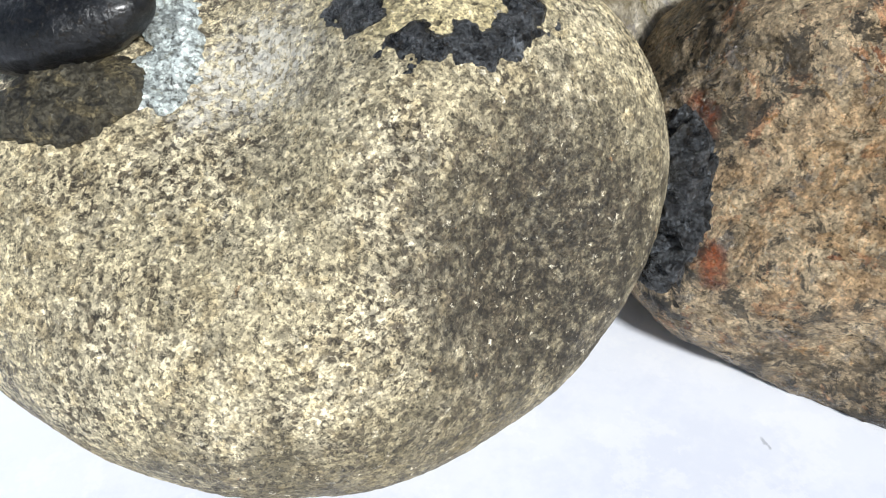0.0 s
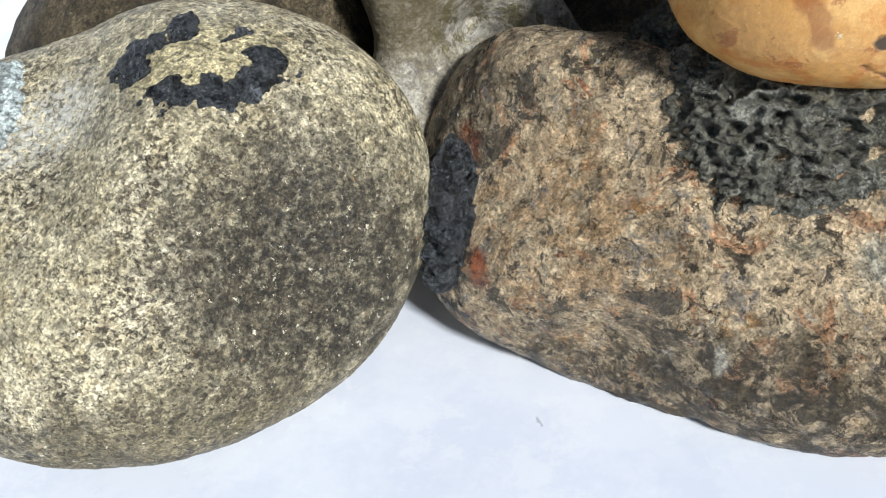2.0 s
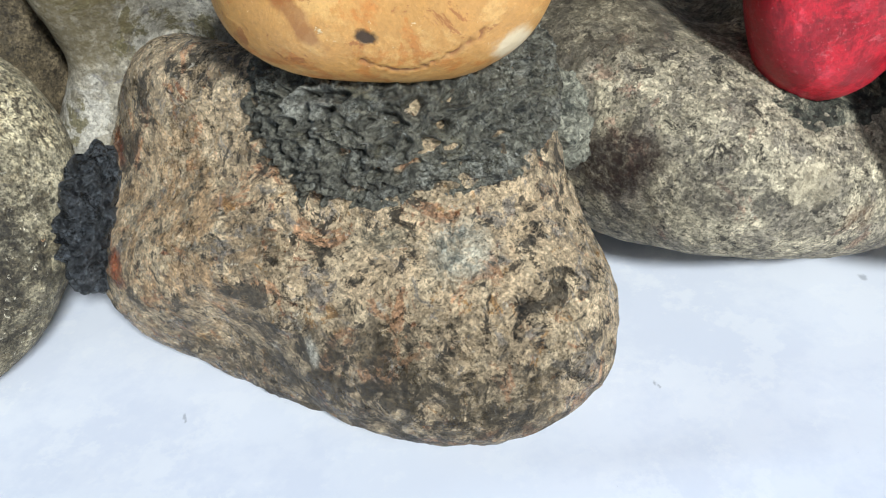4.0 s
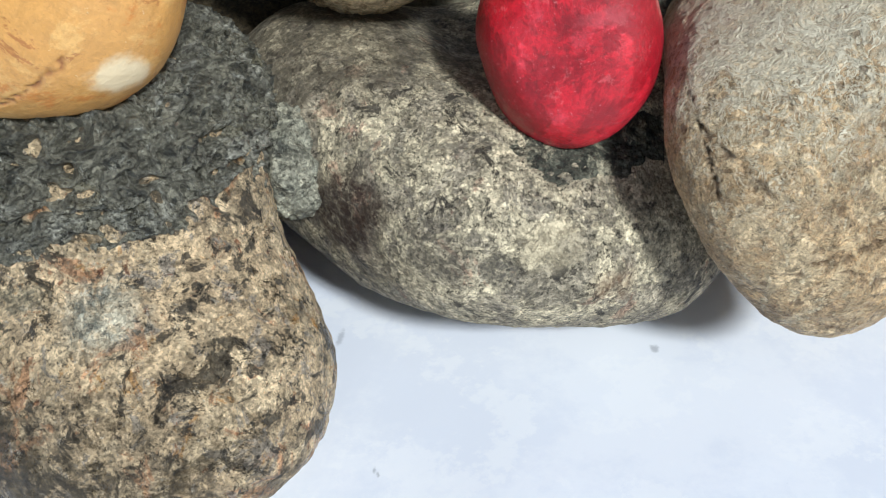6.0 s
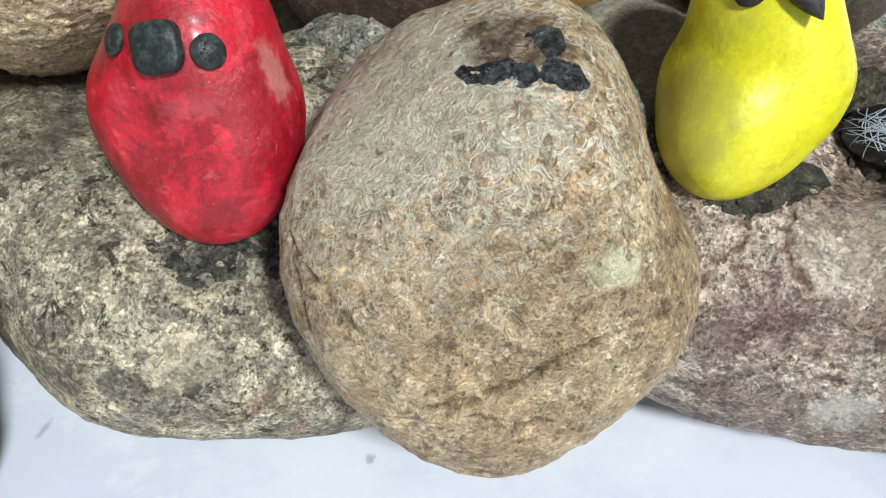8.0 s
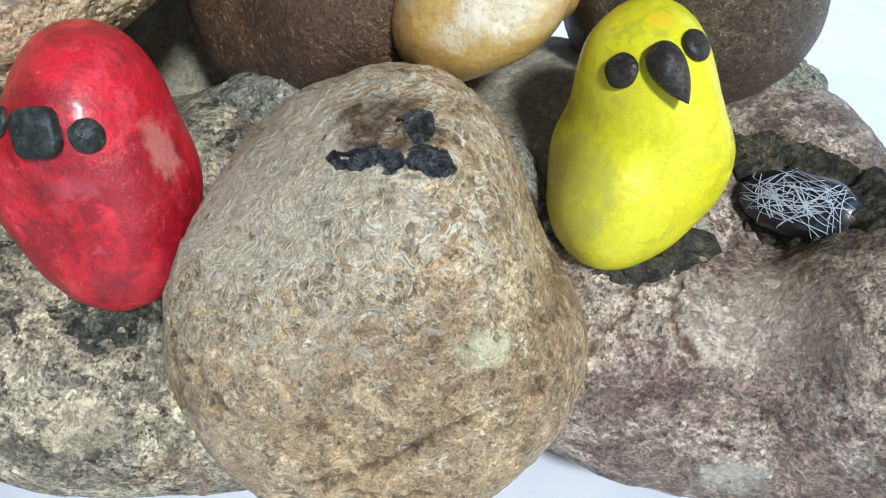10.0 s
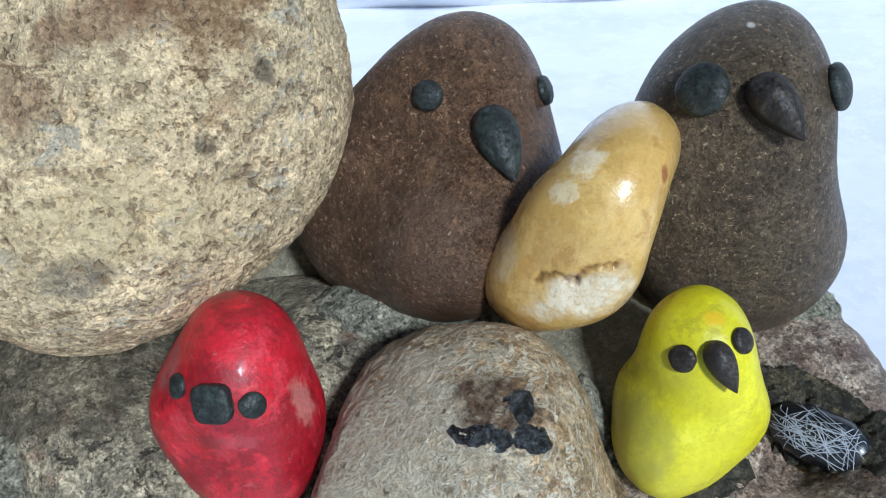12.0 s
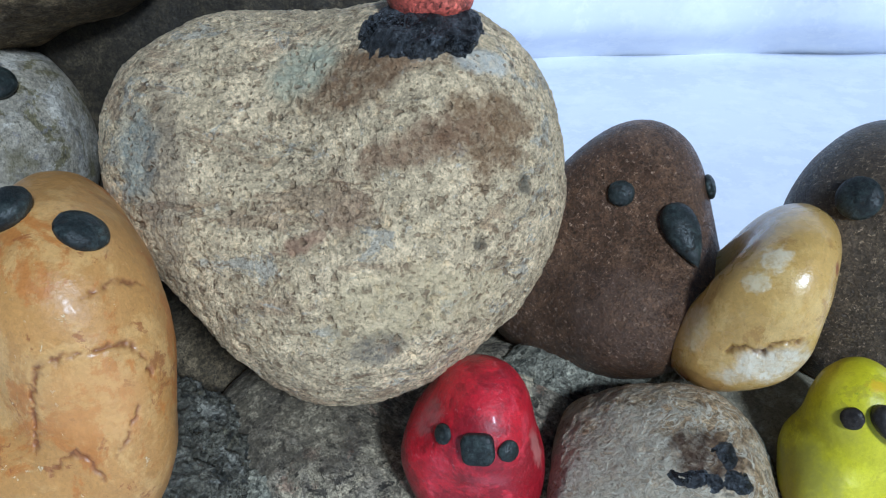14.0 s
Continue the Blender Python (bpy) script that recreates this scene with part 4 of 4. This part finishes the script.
patch("putty_scar", stone_d, D, (0.2675, 0.1290, 0.0822), (9.0, 3.4), lambda x, y: max(0.5 - abs(y + 0.15 - 0.3 * x * x + 0.25 * x) * 0.9 - max(0, abs(x) - 0.8) * 3, 0.58 - math.hypot((x - 0.75) * 1.6, (y + 0.15) * 0.75)), 0.45, M_PUTTY, "thin smear of black putty", (0.25, 0.5))
patch("putty_fleck", stone_d, D, (0.2716, 0.1340, 0.0848), (2.4, 3.0), lump, 0.35, M_PUTTY, "fleck of black putty", (0.25, 0.5), steps=40, turn=25)
stone_e = tagged(rounded("purple_stone", E, M_E, 8, ((1.0, 0.05, 3), (0.35, 0.25, 4)), grooves=((0.6, 1.2, ((0.3029, 0.1395, 0.0533), (0.3021, 0.1366, 0.0504), (0.2954, 0.1333, 0.0444))), (0.8, 1.0, ((0.314, 0.1474, 0.0552), (0.31, 0.1423, 0.0541), (0.3081, 0.1353, 0.0484), (0.3119, 0.1322, 0.0429))))), "purple brown stone with pale dusty patches", "stone")
patch("putty_bowl", stone_e, E, (0.3335, 0.1585, 0.055), (13.0, 10.0), lambda x, y: ring(x, y, 1.0, 0.32, ((215, 30),)), 3.2, M_DUSTY, "rough bowl of dark putty", (1.2, 0.25), turn=-20)
bead("black_pebble", stone_e, E, (0.3335, 0.1570, 0.0555), 10.5, 4.6, M_WEB, -0.25, 0.55, 2.2, -28, "glossy black pebble", ((0.3, 0.15, 3),))
threads("threads", stone_e, bead_form(E, (0.3335, 0.1570, 0.0555), 10.5, 4.6, -0.25, 0.55, 2.2, -28), 70, M_THREAD, "fine white threads over the black pebble")

F_PITS = (
    (1.4, 1.5, (0.228, 0.1602, 0.1365)), (1.1, 1.0, (0.2199, 0.1512, 0.127)), (1.2, 1.3, (0.2084, 0.1409, 0.1153)), (1.1, 1.1, (0.2168, 0.1475, 0.1067)), (0.9, 0.9, (0.1984, 0.1379, 0.1228)),
    (0.9, 0.9, (0.2231, 0.1534, 0.1106)), (0.9, 1.0, (0.2056, 0.1388, 0.1115)), (0.8, 0.8, (0.2118, 0.1435, 0.1046)), (0.9, 0.9, (0.2151, 0.1504, 0.1378)))
stone_f = tagged(rounded("sandstone", F, M_F, 8, ((0.7, 0.05, 3), (0.4, 0.25, 4), (0.22, 0.8, 3)), ((0.9, 0.22, 0.42), (0.7, 0.5, 0.40)), dents=F_PITS), "large sandy pitted stone with rusty bands, above the base stones", "stone")
patch("putty_socket", stone_f, F, (0.2073, 0.1712, 0.1695), (12.5, 7.5), lambda x, y: lump(x, y) + 0.1, 2.6, M_PUTTY, "dark glossy putty", (0.9, 0.25))
bead("red_pebble", stone_f, F, (0.2080, 0.1770, 0.1730), 9.5, 6.5, M_PINK, 0.0, 0.75, 2.0, 0, "smooth salmon red pebble", ((0.2, 0.1, 2),))

# ---- pebbles with beads ----
pebble_g = tagged(rounded("brown_pebble", G, M_G, 7, ((0.3, 0.06, 2), (0.06, 0.8, 3))), "dark red-brown upright pebble with black beads as eyes", "pebble figure", "pebble figures")
bead("eye", pebble_g, G, (0.2516, 0.1886, 0.1198), 3.4, 1.6, M_BEAD)
bead("eye", pebble_g, G, (0.2762, 0.2012, 0.1160), 3.4, 1.6, M_BEAD)
teardrop("beak", pebble_g, G, (0.2655, 0.1845, 0.1140), (0.2690, 0.1775, 0.1030), 4.9, 3.6, 1.5, M_BEAD, "black-green drop-shaped pebble")
rounded("putty_foot", Round((0.2480, 0.1830, 0.0680), (0.027, 0.013, 0.0085), (-8, 4, 6)), M_CRUST, 6, ((1.8, 0.18, 4), (0.6, 0.5, 3)), (), pebble_g, "dusty grey putty round the foot")

pebble_h = tagged(rounded("grey_brown_pebble", H, M_H, 7, ((0.3, 0.06, 2), (0.06, 0.8, 3))), "dark grey-brown upright pebble with large black beads", "pebble figure", "pebble figures")
bead("eye", pebble_h, H, (0.3055, 0.1796, 0.1235), 5.2, 2.3, M_BEAD)
bead("eye", pebble_h, H, (0.3305, 0.1880, 0.1185), 4.8, 2.3, M_BEAD)
teardrop("beak", pebble_h, H, (0.3165, 0.1765, 0.1235), (0.3225, 0.1765, 0.1125), 4.3, 3.8, 2.0, M_BEAK, "dark brown hooked pebble", 0.3)
rounded("putty_foot", Round((0.3320, 0.1900, 0.0640), (0.013, 0.012, 0.007), (0, 0, 0)), M_CRUST, 6, ((1.2, 0.2, 4), (0.5, 0.5, 3)), (), pebble_h, "dusty grey putty round the foot")

pebble_i = tagged(rounded("ochre_pebble", I, M_I, 7, ((0.4, 0.06, 2), (0.05, 0.4, 3)), grooves=((0.9, 0.8, ((0.2738, 0.1549, 0.0963), (0.2773, 0.1536, 0.0989), (0.2809, 0.152, 0.0979))), (1.0, 0.8, ((0.2809, 0.152, 0.0979), (0.2847, 0.1515, 0.1016), (0.2866, 0.1515, 0.1026), (0.2882, 0.1516, 0.1015)))), dents=((0.6, 4.5, (0.2835, 0.1515, 0.0958)), (0.4, 3.5, (0.2895, 0.1520, 0.0985)))), "glossy ochre pebble with chipped white patches, leaning", "pebble")

pebble_r = tagged(rounded("red_painted_pebble", R, M_R, 7, ((0.3, 0.09, 2), (0.05, 0.5, 3))), "red painted egg-shaped pebble with black beads", "pebble figure", "pebble figures")
bead("eye", pebble_r, R, (0.2105, 0.1338, 0.0875), 2.4, 1.2, M_BEAD)
bead("eye", pebble_r, R, (0.2248, 0.1308, 0.0862), 2.5, 1.3, M_BEAD)
bead("beak", pebble_r, R, (0.2184, 0.1298, 0.0874), 3.7, 1.5, M_BEAD, 0.2, 0.98, 3.6, 4, "square black-green chip")
patch("putty_foot", pebble_r, C, (0.2190, 0.1390, 0.0500), (13.0, 6.5), lump, 0.6, M_GRIT, "gritty dark putty", (0.7, 0.3))

pebble_y = tagged(rounded("yellow_painted_pebble", Y, M_Y, 7, ((0.3, 0.09, 2), (0.04, 0.5, 3))), "yellow painted egg-shaped pebble with black beads", "pebble figure", "pebble figures")
bead("eye", pebble_y, Y, (0.3, 0.1439, 0.0874), 2.5, 1.1, M_BEAK)
bead("eye", pebble_y, Y, (0.3105, 0.1461, 0.0902), 2.4, 1.1, M_BEAK)
teardrop("beak", pebble_y, Y, (0.3057, 0.1429, 0.0896), (0.3087, 0.1398, 0.083), 2.7, 2.2, 1.0, M_BEAK, "dark pointed drop-shaped pebble")
patch("putty_foot", pebble_y, E, (0.3045, 0.1440, 0.0560), (9.5, 3.8), lump, 1.5, M_DUSTY, "crumbly dark putty", (1.1, 0.25), turn=14)

O_CRACKS = (
    (0.7, 0.8, ((0.1408, 0.1077, 0.1244), (0.1454, 0.1087, 0.1263), (0.1513, 0.1115, 0.1262), (0.1553, 0.1156, 0.1247), (0.157, 0.1166, 0.1195), (0.1573, 0.1162, 0.1171))),
    (0.7, 0.8, ((0.1407, 0.1076, 0.124), (0.1386, 0.1071, 0.1185), (0.1373, 0.1066, 0.1126), (0.1368, 0.1048, 0.1064))),
    (0.5, 0.6, ((0.1492, 0.1155, 0.1347), (0.1506, 0.118, 0.1352), (0.1523, 0.1212, 0.1346), (0.1545, 0.1256, 0.1312))),
    (0.6, 0.7, ((0.1393, 0.1029, 0.1023), (0.1421, 0.1038, 0.1048), (0.1454, 0.1044, 0.1064), (0.1478, 0.1046, 0.1044), (0.1489, 0.1041, 0.0997))),
    (0.4, 0.5, ((0.1556, 0.1116, 0.1125), (0.1543, 0.1093, 0.1089), (0.1517, 0.1063, 0.104))),
    (0.5, 0.6, ((0.1188, 0.1016, 0.0821), (0.1264, 0.1037, 0.0785), (0.1349, 0.1017, 0.0824), (0.1411, 0.1017, 0.086))))
pebble_o = tagged(rounded("orange_pebble", O, M_O, 8, ((0.5, 0.06, 2), (0.06, 0.5, 3)), grooves=O_CRACKS, dents=((0.7, 7.5, (0.1480, 0.1085, 0.1165)), (0.5, 4.5, (0.1440, 0.1042, 0.1020)))), "polished orange tan pebble with cracks, on a putty base", "pebble figure", "pebble figures")
bead("eye", pebble_o, O, (0.1453, 0.1257, 0.1423), 5.2, 2.4, M_BEAD, oval=0.88)
bead("beak", pebble_o, O, (0.1305, 0.1275, 0.1445), 6.0, 3.5, M_BEAD, 0.1, 0.9)
rounded("putty_base", Round((0.1210, 0.1380, 0.0580), (0.0345, 0.0325, 0.0238), (-6, 0, 0), 2.6), M_COLLAR, 8, ((1.0, 0.12, 3), (0.3, 0.6, 3)), (), pebble_o, "thick wrinkled collar of dark grey putty", ((1.7, 0.17, (1, 1, 1.5)), (0.5, 0.36, (1, 1, 1.3))))

rounded("putty_strip", Round((0.2885, 0.1500, 0.0570), (0.0032, 0.0060, 0.0170), (-28, -20, 0)), M_CRUST, 6, ((1.0, 0.3, 4), (0.5, 0.7, 3)), (), stone_d, "dusty speckled putty strip")
rounded("putty_joint", Round((0.1580, 0.1470, 0.0460), (0.0085, 0.0130, 0.0130), (-10, 0, 10)), M_CRUST, 6, ((1.6, 0.2, 4), (0.6, 0.5, 3)), (), stone_c, "dusty grey putty joint")

# ---- stones and added fillers behind ----
stone_k = tagged(rounded("pale_stone", K, M_K, 7, ((1.2, 0.04, 3), (0.2, 0.4, 3))), "pale grey mottled upright stone behind the others", "stone")
bead("eye", stone_k, K, (0.0705, 0.2130, 0.1385), 6.5, 3.0, M_BEAD)
tagged(rounded("olive_stone", Q, M_Q, 6, ((1.5, 0.04, 3), (0.3, 0.3, 3))), "olive brown stone on the paper, in shade", "stone")
# N is an added form that stands in for the black gap's shade.
N = Round((0.105, 0.272, 0.100), (0.098, 0.034, 0.104))
# M is a filler, added to close the view below the sandstone.
M = Round((0.205, 0.242, 0.042), (0.055, 0.040, 0.044))
tagged(rounded("gap_filler", N, M_GAP, 6, ((1.5, 0.04, 3), (0.3, 0.3, 3))), "dark filler added behind the sandy stone for the gap's shade", "stone")
# P is likewise added, to block the white sheet behind the orange pebble.
P = Round((0.122, 0.208, 0.036), (0.050, 0.036, 0.038))
tagged(rounded("low_filler", P, M_Q, 6, ((1.5, 0.04, 3), (0.3, 0.3, 3))), "olive brown filler stone added low behind the orange pebble", "stone")
tagged(rounded("rear_filler", M, M_J, 6, ((1.5, 0.04, 3), (0.3, 0.3, 3))), "grey olive filler stone added behind the base stones", "stone")
tagged(rounded("top_stone", L, M_L, 6, ((1.5, 0.04, 3), (0.3, 0.3, 3))), "brown olive stone resting on the pale stone", "stone")
